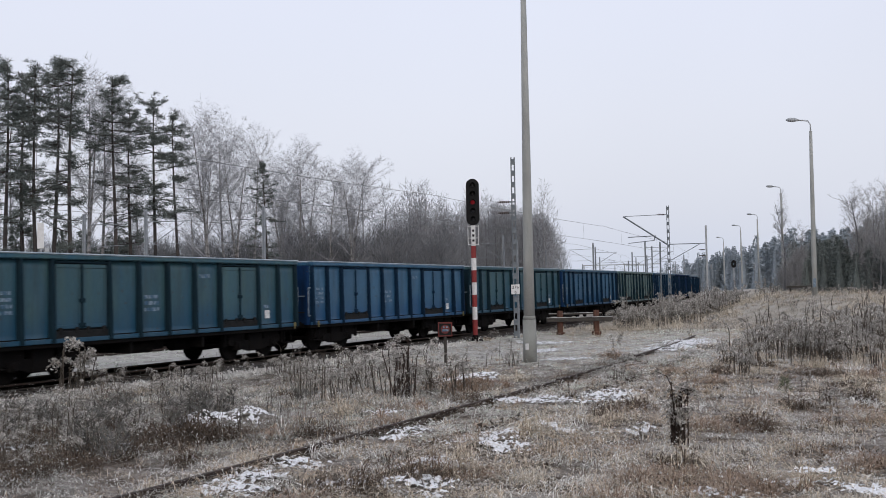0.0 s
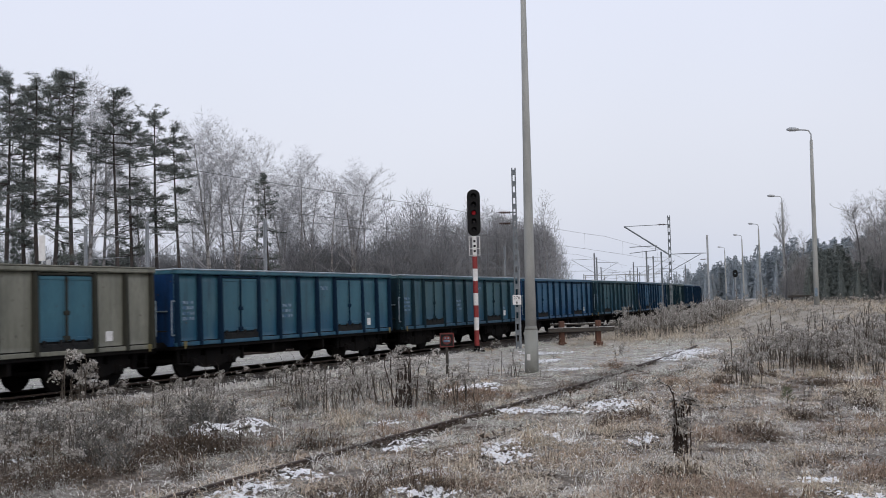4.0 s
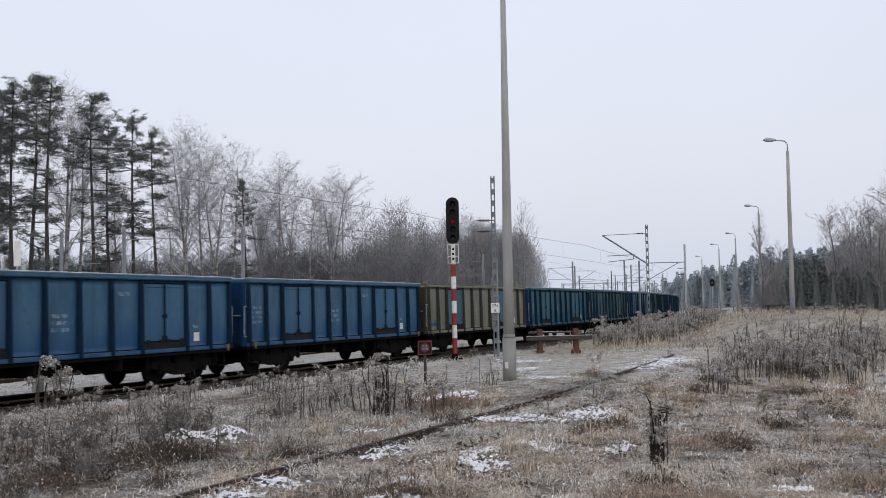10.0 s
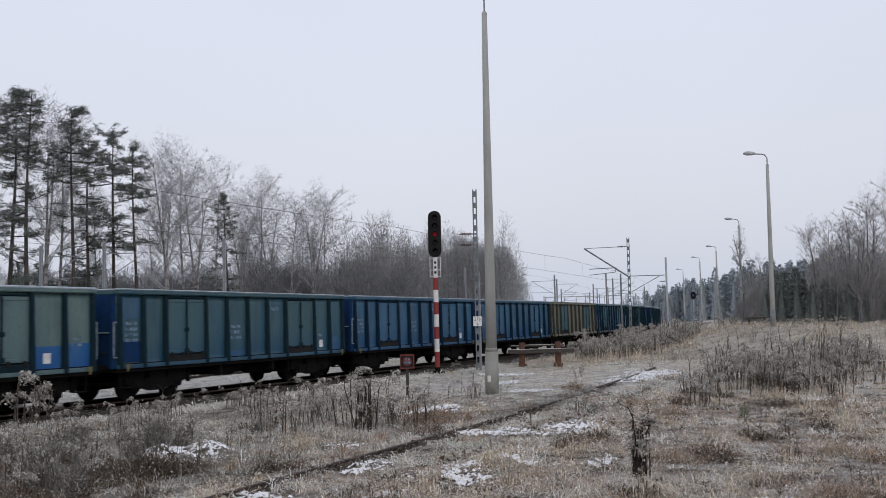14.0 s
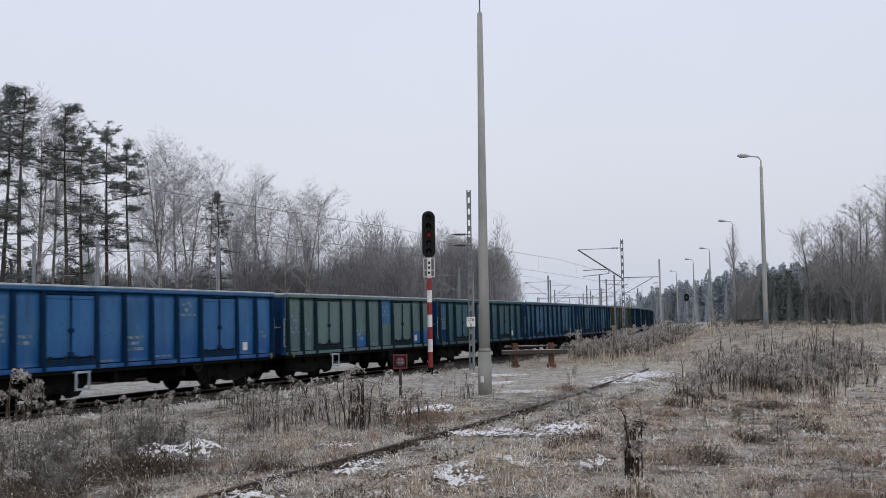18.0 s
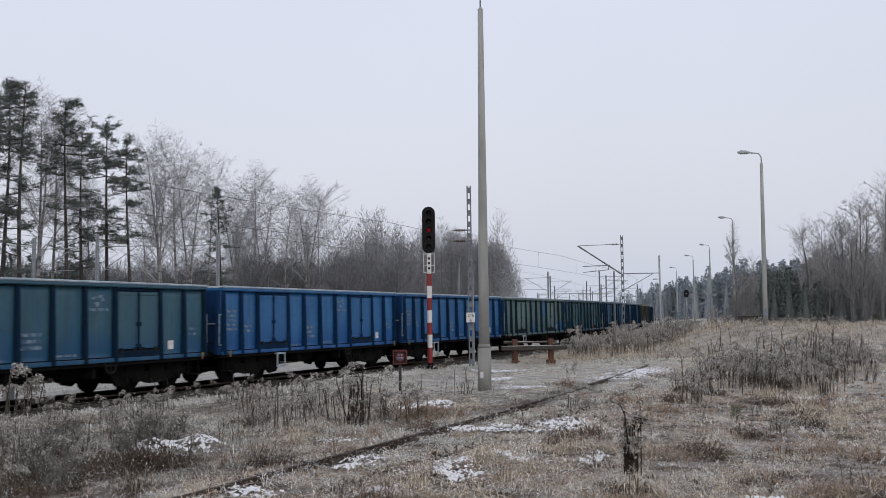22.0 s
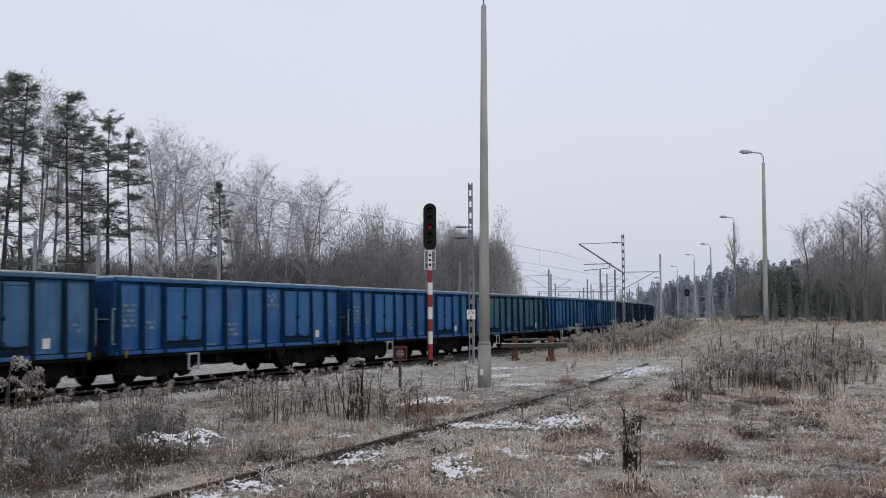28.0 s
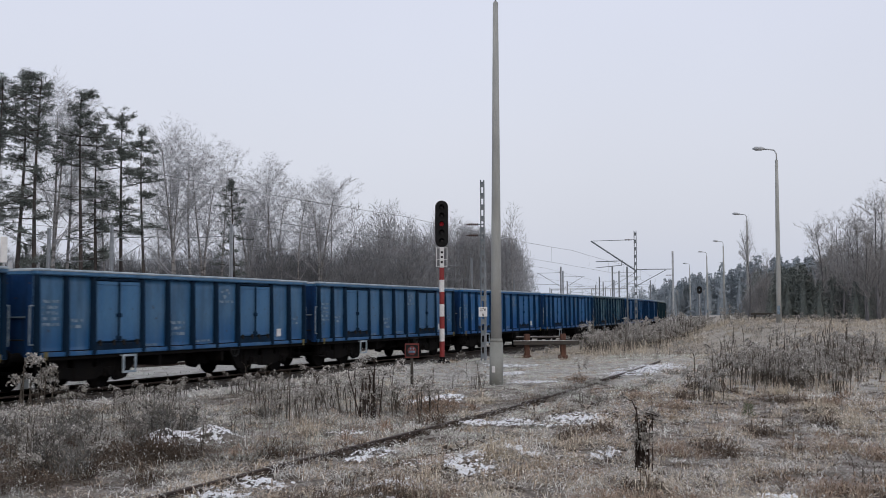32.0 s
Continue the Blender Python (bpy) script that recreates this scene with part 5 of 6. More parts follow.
def place(base, spots, h, rng):
    for i, (x, y, z) in enumerate(spots):
        rise = ground_z(x, y) - GROUND
        m = pose(x, y, GROUND + rise - 0.1, 0, 0, rng.uniform(0, 360))
        b = base[i % len(base)]
        o = b if i < len(base) else copy_thing(b, m)
        o.matrix_basis = m
        k = (z - max(0.0, rise)) / h
        o.scale = (k, k, k)


def twig_cloud(rng, x, y, z0, h, w, n, size, thick=0.022, rise=0.9):
    """Loose upright slivers in the outline of a bare crown."""
    u = rng.random(n) ** 0.75
    r = w * np.sin(np.pi * (0.12 + 0.86 * u)) ** 0.8 * np.sqrt(rng.random(n))
    t = rng.random(n) * 2 * np.pi
    p = np.stack([x + r * np.cos(t), y + r * np.sin(t), z0 + h * u * (0.80 + 0.2 * rng.random(n))], 1)
    d = np.stack([np.cos(t) * 0.5 + rng.normal(0, 0.35, n), np.sin(t) * 0.5 + rng.normal(0, 0.35, n), rise + rng.normal(0, 0.4, n)], 1)
    d *= (size * rng.uniform(0.5, 1.3, n) / np.linalg.norm(d, axis=1))[:, None]
    s = np.cross(d, rng.normal(0, 1, (n, 3)))
    s *= (thick * size / np.maximum(1e-6, np.linalg.norm(s, axis=1)))[:, None]
    return np.stack([p - s, p + s, p + d], 1).reshape(-1, 3)


def conifer_cloud(rng, x, y, z0, h, w, n, fine=1.0):
    u = rng.random(n) ** 1.3
    r = w * (1 - u) * (0.55 + 0.45 * rng.random(n)) + 0.1
    t = rng.random(n) * 2 * np.pi
    p = np.stack([x + r * np.cos(t), y + r * np.sin(t), z0 + h * u], 1)
    k = np.arange(9) * (2 * np.pi / 9)
    ring = np.stack([x + 0.6 * w * np.cos(k), y + 0.6 * w * np.sin(k), np.full(9, z0 - 0.3)], 1)
    tip = np.tile([[x, y, z0 + 0.93 * h]], (9, 1))
    core = np.stack([ring, np.roll(ring, -1, 0), tip], 1).reshape(-1, 3)
    d = np.stack([np.cos(t), np.sin(t), -0.25 + rng.normal(0, 0.3, n)], 1) * (0.085 * fine * h * rng.uniform(0.5, 1.2, n))[:, None]
    s = np.stack([-np.sin(t), np.cos(t), rng.normal(0, 0.9, n)], 1) * (0.022 * fine * h)
    return np.concatenate([np.stack([p - s, p + s, p + d], 1).reshape(-1, 3), core])


def build_woods():
    rng = np.random.default_rng(4)

    def bare_wood(name, label, spots, material, n, size, thick, pale):
        """Crowns of loose twigs on thin trunks; pale is the share of birches among them."""
        tri, trunks, others = [], Shape(), Shape()
        for x, y, h, w in spots:
            g = ground_z(x, y)
            tri.append(twig_cloud(rng, x, y, g, h, w, n, size, thick))
            (trunks if rng.random() < pale else others).tube((x, y, g - 0.3), (x + rng.normal(0, 0.4), y + rng.normal(0, 0.4), g + h * 0.9), 0.085, 0.02, 5)
        o = thing(name, label, "wood")
        o["kind"] = "stuff"
        part("twigs", tri_mesh("twigs", np.concatenate(tri), material), None, o)["kind"] = "stuff"
        part("trunks", trunks, M["bark_birch"], o, "pale birch trunks")["kind"] = "stuff"
        part("trunks", others, M["bark_grey"], o)["kind"] = "stuff"

    # the grey wood that closes the view behind the yard
    spots = []
    for i in range(300):
        y = rng.uniform(120, 205)
        x = min(-76 - (y - 120) * 0.10 + rng.normal(0, 8), -0.343 * y + 1 - 5 * rng.random())
        spots.append((x, y, (rng.uniform(14.0, 18.6) if rng.random() < 0.62 else rng.uniform(8, 14)) if x > -0.55 * y else rng.uniform(8, 11), rng.uniform(2.4, 4.0)))
    for _ in range(75):
        y = rng.uniform(150, 205)
        off = 11 * rng.random()
        spots.append((-0.343 * y - 2.5 - off, y, rng.uniform(12.5, 15.5) + 0.35 * off, rng.uniform(3.2, 4.8)))
    bare_wood("bare_wood", "dense grey wood of leafless frosted trees", spots, M["fartwig"], 880, 0.95, 0.029, 0.45)
    spots = [(-y * math.tan(a), y, 2.0 + y / math.cos(a) * rng.uniform(0.040, 0.074) * (1 if a < 0.66 else 0.9), rng.uniform(2.4, 3.8)) for y, a in zip(rng.uniform(92, 132, 240), rng.uniform(0.44, 0.84, 240))]
    bare_wood("undergrowth", "dark leafless undergrowth behind the pines and birches", spots, M["undergrowth"], 850, 0.9, 0.026, 0.25)
    spots = [(-0.06 * y + 20 * rng.random(), y, rng.uniform(3.5, 7.5), rng.uniform(1.8, 3.0)) for y in rng.uniform(84, 135, 120)]
    spots += [(rng.uniform(-13.2, -9.6), rng.uniform(100, 125), rng.uniform(1.6, 4.4), rng.uniform(0.8, 1.3)) for _ in range(12)]
    bare_wood("scrub_wood", "thicket of bare brown-grey saplings", spots, M["brush"], 1300, 0.8, 0.017, 0.3)

    def conifers(name, label, spots, material, n, fine=1.0):
        o = thing(name, label, "wood")
        o["kind"] = "stuff"
        part("needles", tri_mesh("needles", np.concatenate([conifer_cloud(rng, x, y, ground_z(x, y), h, h * 0.2, n, fine) for x, y, h in spots]), material), None, o)["kind"] = "stuff"

    conifers("young_spruces", "young dark green spruces under the bare trees", [(rng.uniform(-9.6, -4.8), rng.uniform(88, 98), rng.uniform(2.2, 4.6)) for _ in range(34)] + [(rng.uniform(-6, 5), rng.uniform(82, 100), rng.uniform(2, 4.5)) for _ in range(24)], M["spruce"], 1300, 0.5)
    conifers("spruce_row", "grey-green spruces behind the poplar, haze painted into their colour", [(rng.uniform(-18.5, -11.5), rng.uniform(128, 165), rng.uniform(4.5, 7.2)) for _ in range(40)], M["midpine"], 1000, 0.5)
    conifers("spruce_wood", "dark spruces standing behind the pines", [(-y * math.tan(rng.uniform(0.74, 0.87)), y, rng.uniform(5.5, 9.5)) for y in rng.uniform(66, 92, 40)], M["spruce"], 700, 0.6)
    conifers("far_pine_wood", "distant pine wood along the horizon, bluish haze painted into its needles", [(-78 + 95 * u + rng.normal(0, 4), 335 + rng.uniform(0, 70) - 60 * u, (9 + 8 * min(1, u * 2.2)) * rng.uniform(0.8, 1.1)) for u in rng.random(620)], M["farpine_hazed"], 400, 0.6)
    conifers("farther_wood", "wood on the far horizon, pale haze painted into its colour", [(-330 + 330 * u, 620 + rng.uniform(0, 90), rng.uniform(7, 12)) for u in rng.random(330)], M["farther_hazed"], 160)


def noise2(x, y, f, seed):
    return np.array([noise.noise((a * f, b * f, seed)) for a, b in zip(x, y)])


def tuft_blades(rng, x, y, r, size, tall, count, width, nod):
    """Tussocks: blades that spring from a centre, arch outwards and nod at the tip."""
    n = len(x) * count
    k = np.repeat(np.arange(len(x)), count)
    t = rng.random(n) * 2 * np.pi
    out = rng.random(n) ** 0.7
    d = np.stack([np.cos(t), np.sin(t), np.zeros(n)], 1)
    z = np.array([ground_z(a, b) for a, b in zip(x, y)])[k] - 0.015
    p = np.stack([x[k], y[k], z], 1) + d * (size[k] * out)[:, None]
    t = t + rng.normal(0, 0.9, n)
    d = np.stack([np.cos(t), np.sin(t), np.zeros(n)], 1)
    h = tall[k] * rng.uniform(0.45, 1.1, n)
    bend = np.clip(0.75 + 0.6 * out + rng.normal(0, 0.4, n), 0.1, 1.9)
    w = width * (0.65 + 0.7 * rng.random(n)) * (0.55 + r[k] / 24)
    s = np.stack([-np.sin(t), np.cos(t), np.zeros(n)], 1) * (w / 2)[:, None]
    up = np.array([0, 0, 1.0])
    a = p + d * (bend * h * 0.28)[:, None] + up * (h * (0.58 - 0.12 * bend))[:, None]
    b = p + d * (bend * h * 0.80)[:, None] + up * (h * (0.95 - 0.42 * bend))[:, None]
    q = s * 0.85
    tri = [p - s, p + s, a - q, p + s, a + q, a - q]
    if nod:
        c = b + d * (h * (0.12 + 0.25 * bend))[:, None] - up * (h * 0.3 * rng.random(n))[:, None]
        e = q * 1.9
        tri += [a - q, a + q, b - e, a + q, b + e, b - e, b - e, b + e, c]
    else:
        tri += [a - q, a + q, b]
    return np.stack(tri, 1).reshape(-1, 3)


def build_grass():
    rng = np.random.default_rng(9)

    def field(name, label, n, r0, r1, power, material, size, tall, count, width, keep, nod=False):
        r = r0 + (r1 - r0) * rng.random(n) ** power
        a = np.radians(-4 + 60 * rng.random(n))
        x, y = -np.sin(a) * r, np.cos(a) * r
        ok = (x > TRACK_X + 2.35 + 0.3 * np.sin(y)) & keep(x, y)
        for cx, cy, a, b in SNOW[:27]:
            ok &= (((x - cx) / a) ** 2 + ((y - cy) / b) ** 2 > 1.3) | (rng.random(n) < 0.25)
        x, y, r = x[ok], y[ok], r[ok]
        k = len(x)
        sz = size[0] + (size[1] - size[0]) * rng.random(k)
        tl = (tall[0] + (tall[1] - tall[0]) * rng.random(k) ** 1.4) * (0.6 + 0.8 * np.clip(noise2(x, y, 0.45, 7.0) + 0.5, 0, 1))
        tl = np.where(strip(x, y), tl * 0.42, tl)
        o = new(name, tri_mesh(name, tuft_blades(rng, x, y, r, sz, tl, count, width, nod), material))
        tagged(o, label, "grass", kind="stuff")

    def strip(x, y):
        return (y > 25 + 3 * np.sin(x * 0.8)) & (x < -8.0) & (y < 50) & (x > -18.5)

    def bed(x, y):
        """Open gravel between the siding's rails."""
        return (x > -8.3) & (x < -6.6) & (y < 46) & (noise2(x, y, 1.0, 2.0) < -0.28)

    every = lambda x, y: ~bed(x, y)
    thin = lambda x, y: ~bed(x, y) & ((x > -9.2) | (y > 18) | (rng.random(len(x)) < 0.3))
    field("dead_thatch", "dark matted thatch of dead grass", 5200, 8.5, 46, 1.25, M["thatch"], (0.08, 0.22), (0.06, 0.18), 15, 0.009, lambda x, y: every(x, y) & ((x > -8.5) | (y < 16)) & (noise2(x, y, 0.7, 31.0) > -0.2))
    field("dry_grass", "tussocks of dry brown grass rimed with frost", 9000, 8.5, 48, 1.35, M["grass"], (0.05, 0.17), (0.10, 0.30), 13, 0.0055, lambda x, y: thin(x, y) & (noise2(x, y, 0.8, 4.0) > -0.2), True)
    field("frosted_grass", "arching grass white with hoar frost", 9500, 8.5, 54, 1.35, M["frostgrass"], (0.05, 0.2), (0.07, 0.26), 11, 0.006, lambda x, y: thin(x, y) & (noise2(x, y, 0.9, 12.0) > -0.22), True)
    field("mossy_turf", "low grey-green turf rimed with frost", 9500, 16, 54, 0.95, M["moss"], (0.08, 0.26), (0.08, 0.18), 13, 0.009, lambda x, y: (x < -6.5) & (noise2(x, y, 0.5, 17.0) > -0.35))
    field("trodden_turf", "short trodden turf by the pole, grey with rime", 5200, 27, 54, 0.9, M["moss"], (0.06, 0.2), (0.10, 0.30), 10, 0.008, lambda x, y: (x < -9.0) & (y > 25) & (noise2(x, y, 0.9, 19.0) > -0.25), True)
    field("straw_grass", "tall straw-coloured grass gone to seed", 6200, 12, 110, 0.85, M["straw"], (0.08, 0.3), (0.18, 0.42), 18, 0.006, lambda x, y: (noise2(x, y, 0.16, 21.0) > 0.0) & ((x > -6.2) | (y > 44)), True)
    field("plateau_grass", "pale dead grass over the rising field", 21000, 36, 112, 0.8, M["fieldgrass"], (0.15, 0.5), (0.12, 0.34), 11, 0.006, lambda x, y: (x > -17.5) & ((x > -7.0) | (y > 50)))
    field("tall_straw", "tall straw grass at the foot of the goldenrod stand", 2600, 52, 92, 0.8, M["straw"], (0.1, 0.4), (0.5, 1.0), 14, 0.005, lambda x, y: (x < -11.5) & (x > -18.2), True)
    field("bank_grass", "rimed nodding grass on the bank beside the main line", 4200, 9, 34, 1.1, M["bankgrass"], (0.06, 0.22), (0.22, 0.52), 9, 0.007, lambda x, y: (x < -9.4) & (y < 27) & (noise2(x, y, 0.6, 41.0) > -0.25), True)
    # blades that hang over the siding's rails
    n = 420
    y = 8 + 34 * rng.random(n) ** 1.3
    left = rng.random(n) < 0.5
    x = np.where(left, -8.42, -6.96) - 0.0020 * np.maximum(0, y - 22) ** 2 + rng.normal(0, 0.13, n) + np.where(left, 0.06, 0.02)
    x, y = np.append(x, -8.6 - 0.35 * rng.random(420)), np.append(y, rng.uniform(23.5, 33.5, 420))
    ok = noise2(x * 0.2, y, 0.9, 51.0) > -0.12
    x, y = x[ok], y[ok]
    tri = tuft_blades(rng, x, y, np.hypot(x, y), np.full(len(x), 0.10), rng.uniform(0.10, 0.27, len(x)), 12, 0.008, True)
    tagged(new("rail_grass", tri_mesh("rail_grass", tri, M["bankgrass"])), "rimed grass growing over the siding rails", "grass", kind="stuff")
    # rimed small weeds along the ballast shoulder, and crumbs of dirt by the siding's rails
    n = 1500
    y = 9 + 32 * rng.random(n) ** 1.2
    x = TRACK_X + 2.45 + np.abs(rng.normal(0.1, 0.5, n))
    tri = tuft_blades(rng, x, y, np.hypot(x, y), np.full(n, 0.1), rng.uniform(0.08, 0.32, n), 9, 0.008, True)
    tagged(new("shoulder_weeds", tri_mesh("shoulder_weeds", tri, M["frostgrass"])), "small weeds white with rime along the ballast", "weeds", kind="stuff")
    n = 1500
    y = 8 + 17 * rng.random(n) ** 1.2
    left = rng.random(n) < 0.85
    x = np.where(left, -8.42, -6.96) - 0.0020 * np.maximum(0, y - 22) ** 2 + rng.normal(0.05, 0.09, n)
    z = np.array([ground_z(u, v) for u, v in zip(x, y)]) + 0.07 * rng.random(n)
    c = np.stack([x, y, z], 1)[:, None, :] + rng.normal(0, 1, (n, 4, 3)) * rng.uniform(0.014, 0.046, n)[:, None, None]
    c = c[:, [0, 1, 2, 0, 3, 1, 1, 3, 2, 0, 2, 3]].reshape(-1, 3)
    tagged(new("rail_dirt", tri_mesh("rail_dirt", c, M["oldsleeper"])), "crumbs of dark dirt and rust beside the siding rails", "dirt", kind="stuff")
    # low rimed turf of the yard beyond the main line
    n = 4200
    x, y = rng.uniform(-36, -22.3, n), rng.uniform(10, 75, n)
    ok = noise2(x, y, 0.5, 61.0) > -0.15
    x, y = x[ok], y[ok]
    tri = tuft_blades(rng, x, y, np.full(len(x), 24.0), np.full(len(x), 0.2), rng.uniform(0.05, 0.16, len(x)), 9, 0.016, False)
    tagged(new("yard_turf", tri_mesh("yard_turf", tri, M["moss"])), "low rimed turf between the yard tracks", "grass", kind="stuff")
    # grains of hoar on the tips of the grass
    n = 64000
    r = 8.5 + 42 * rng.random(n) ** 1.5
    a = np.radians(-4 + 60 * rng.random(n))
    x, y = -np.sin(a) * r, np.cos(a) * r
    ok = (x > TRACK_X + 2.2) & (noise2(x, y, 1.1, 71.0) > -0.2)
    x, y, r = x[ok], y[ok], r[ok]
    n = len(x)
    z = np.array([ground_z(u, v) for u, v in zip(x, y)]) + 0.03 + 0.24 * rng.random(n) ** 1.6 * np.where((x < -9.4) & (y < 26), 1.7, 1.0)
    c = np.stack([x, y, z], 1)[:, None, :] + rng.normal(0, 1, (n, 3, 3)) * (0.0056 + 0.00024 * r)[:, None, None]
    tagged(new("hoar_grains", tri_mesh("hoar_grains", c.reshape(-1, 3), M["hoar"])), "grains of hoar frost on the grass tips", "frost", kind="stuff")
    # loose arching tussocks that stand out of the mat
    for name, label, m, seed, n in (("russet_tussocks", "arching tussocks of russet dead grass", "russet", 81, 46), ("straw_tussocks", "arching tussocks of pale straw grass", "straw", 82, 34), ("dark_tussocks", "dark tussocks of rotted grass, a few standing in for a shaded hollow", "thatch", 83, 40)):
        g = np.random.default_rng(seed)
        rr, aa = 9.5 + 26 * g.random(n) ** 1.3, np.radians(-2 + 50 * g.random(n))
        k = np.repeat(np.arange(n), 12)
        x = (-np.sin(aa) * rr)[k] + g.normal(0, 0.17, len(k))
        y = (np.cos(aa) * rr)[k] + g.normal(0, 0.17, len(k))
        ok = (x > -15.5) & ((np.abs(x + 7.7) > 1.1) | (y > 40))
        x, y = x[ok], y[ok]
        if m == "thatch":  # the dark foot of the bank
            # The last 22 tufts stand in for the shade of a hollow by the siding.
            x = np.concatenate([x, g.uniform(-14.5, -10.6, 260), g.normal(-11.3, 0.42, 150), g.normal(-6.0, 0.3, 22)])
            y = np.concatenate([y, g.uniform(9.5, 14.3, 260), g.normal(13.7, 0.4, 150), g.normal(11.6, 0.3, 22)])
        tri = tuft_blades(g, x, y, np.hypot(x, y), np.full(len(x), 0.08), g.uniform(0.2, 0.42, len(x)), 18, 0.007, True)
        tagged(new(name, tri_mesh(name, tri, M[m])), label, "grass", kind="stuff")
    # russet tussock beside the siding
    x = -10.3 + rng.normal(0, 0.45, 150)
    y = 22.9 + rng.normal(0, 0.55, 150)
    tri = tuft_blades(rng, x, y, np.hypot(x, y), np.full(150, 0.12), np.full(150, 0.26), 16, 0.008, False)
    tagged(new("russet_tussock", tri_mesh("russet_tussock", tri, M["russet"])), "rounded tussock of russet dead grass", "grass", kind="stuff")


def weed_shapes(seed, stalks, h, spread, leafy=16, bald=0.3, sway=0.10, stout=1.0):
    """Dead goldenrod: stiff brown stems with withered leaves, and one-sided plumes bowed down by frost."""
    rng = random.Random(seed)
    stems, leaves, tris = Shape(), [], []
    for _ in range(stalks):
        a, r = rng.uniform(0, 2 * math.pi), spread * math.sqrt(rng.random())
        p = Vector((r * math.cos(a), r * math.sin(a), -0.08))
        hh = h * rng.choice((rng.uniform(0.45, 0.8), rng.uniform(0.75, 1.1)))
        lean = Vector((rng.gauss(0, sway), rng.gauss(0, sway), 0))
        t = rng.uniform(0, 2 * math.pi)
        nod = Vector((math.cos(t), math.sin(t), 0))
        bow = rng.uniform(0.5, 1.4)
        spot = lambda u: p + lean * (u * hh) + Vector((0, 0, u * hh)) + (nod * 0.9 - Vector((0, 0, 0.75))) * (bow * 1.9 * max(0.0, u - 0.74) ** 1.5 * hh)
        stems.run([spot(u) for u in (0, 0.35, 0.7, 0.84, 1.0)], [stout * w for w in (0.009, 0.008, 0.006, 0.005, 0.003)], 4)
        for _ in range(leafy):
            b = spot(rng.uniform(0.08, 0.78))
            d = Vector((rng.gauss(0, 1), rng.gauss(0, 1), rng.uniform(-2.2, -0.3))).normalized()
            s = d.cross(Vector((0, 0, 1))).normalized() * rng.uniform(0.008, 0.016)
            leaves += [b - s, b + s, b + d * rng.uniform(0.05, 0.12)]
        if rng.random() < bald * 0.7:
            continue
        size = rng.uniform(0.8, 1.5) * h / 1.2
        for k in range(8):
            u = 0.76 + 0.24 * (k + rng.random()) / 8
            c = spot(u)
            t2 = t + rng.gauss(0, 0.75)
            out = Vector((math.cos(t2), math.sin(t2), rng.uniform(0.1, 0.7)))
            ln = size * (0.20 - 0.12 * k / 8) * rng.uniform(0.7, 1.2)
            for w in (0.25, 0.5, 0.75, 1.0):
                e = c + out * (ln * w) - Vector((0, 0, ln * 0.75 * w * w))
                for _ in range(4):
                    o = e + Vector((rng.gauss(0, 0.013), rng.gauss(0, 0.013), rng.gauss(0.004, 0.011)))
                    v = Vector((rng.gauss(0, 1), rng.gauss(0, 1), rng.gauss(0, 0.8))).normalized() * rng.uniform(0.022, 0.046)
                    s = v.cross(Vector((rng.gauss(0, 1), rng.gauss(0, 1), rng.gauss(0, 1)))).normalized() * rng.uniform(0.011, 0.02)
                    tris += [o - s, o + s, o + v]
    return stems, leaves, tris


def build_shrubs():
    """Low bare bushes, grey with rime, on the bank."""
    rng = random.Random(5)
    base = []
    for sd in (1, 2, 3):
        g = random.Random(sd)
        stems, tris = Shape(), []
        for _ in range(22):
            a, r = g.uniform(0, 6.28), 0.4 * math.sqrt(g.random())
            pts = limb(stems, (r * math.cos(a), r * math.sin(a), -0.05), (math.cos(a) * 0.4, math.sin(a) * 0.4, 1), g.uniform(0.5, 0.95), 0.006, 4, 4, g, 0.0, 0.14)
            for q in range(1, 5):
                for _ in range(4):
                    t2 = g.uniform(0, 6.28)
                    d = Vector((math.cos(t2) * 0.7, math.sin(t2) * 0.7, g.uniform(0.2, 1.0))).normalized()
                    limb_fine(tris, pts[q].lerp(pts[q - 1], g.random()), d, g.uniform(0.14, 0.34), g, 0.0)
        w = thing("bare_shrub", "low tangled bare shrub, dark twigs grey with rime", "shrub", "bare shrubs on the bank")
        part("stalk_mass", stems, M["stem"], w)["kind"] = "stuff"
        part("twig_tangle", tri_mesh("twig_tangle", tris, M["shrub"]), None, w)["kind"] = "stuff"
        base.append(w)
    spots = [(-11.2 - 4.2 * rng.random() ** 1.2, rng.uniform(8.3, 15.5), rng.uniform(0.45, 0.9)) for _ in range(13)]
    spots += [(rng.uniform(-16.5, -12.5), rng.uniform(13, 20), rng.uniform(0.35, 0.6)) for _ in range(6)]
    for i, (x, y, k) in enumerate(spots):
        m = pose(x, y, ground_z(x, y), 0, 0, rng.uniform(0, 360))
        o = base[i] if i < len(base) else copy_thing(base[i % len(base)], m)
        o.matrix_basis = m
        o.scale = (k, k, k)


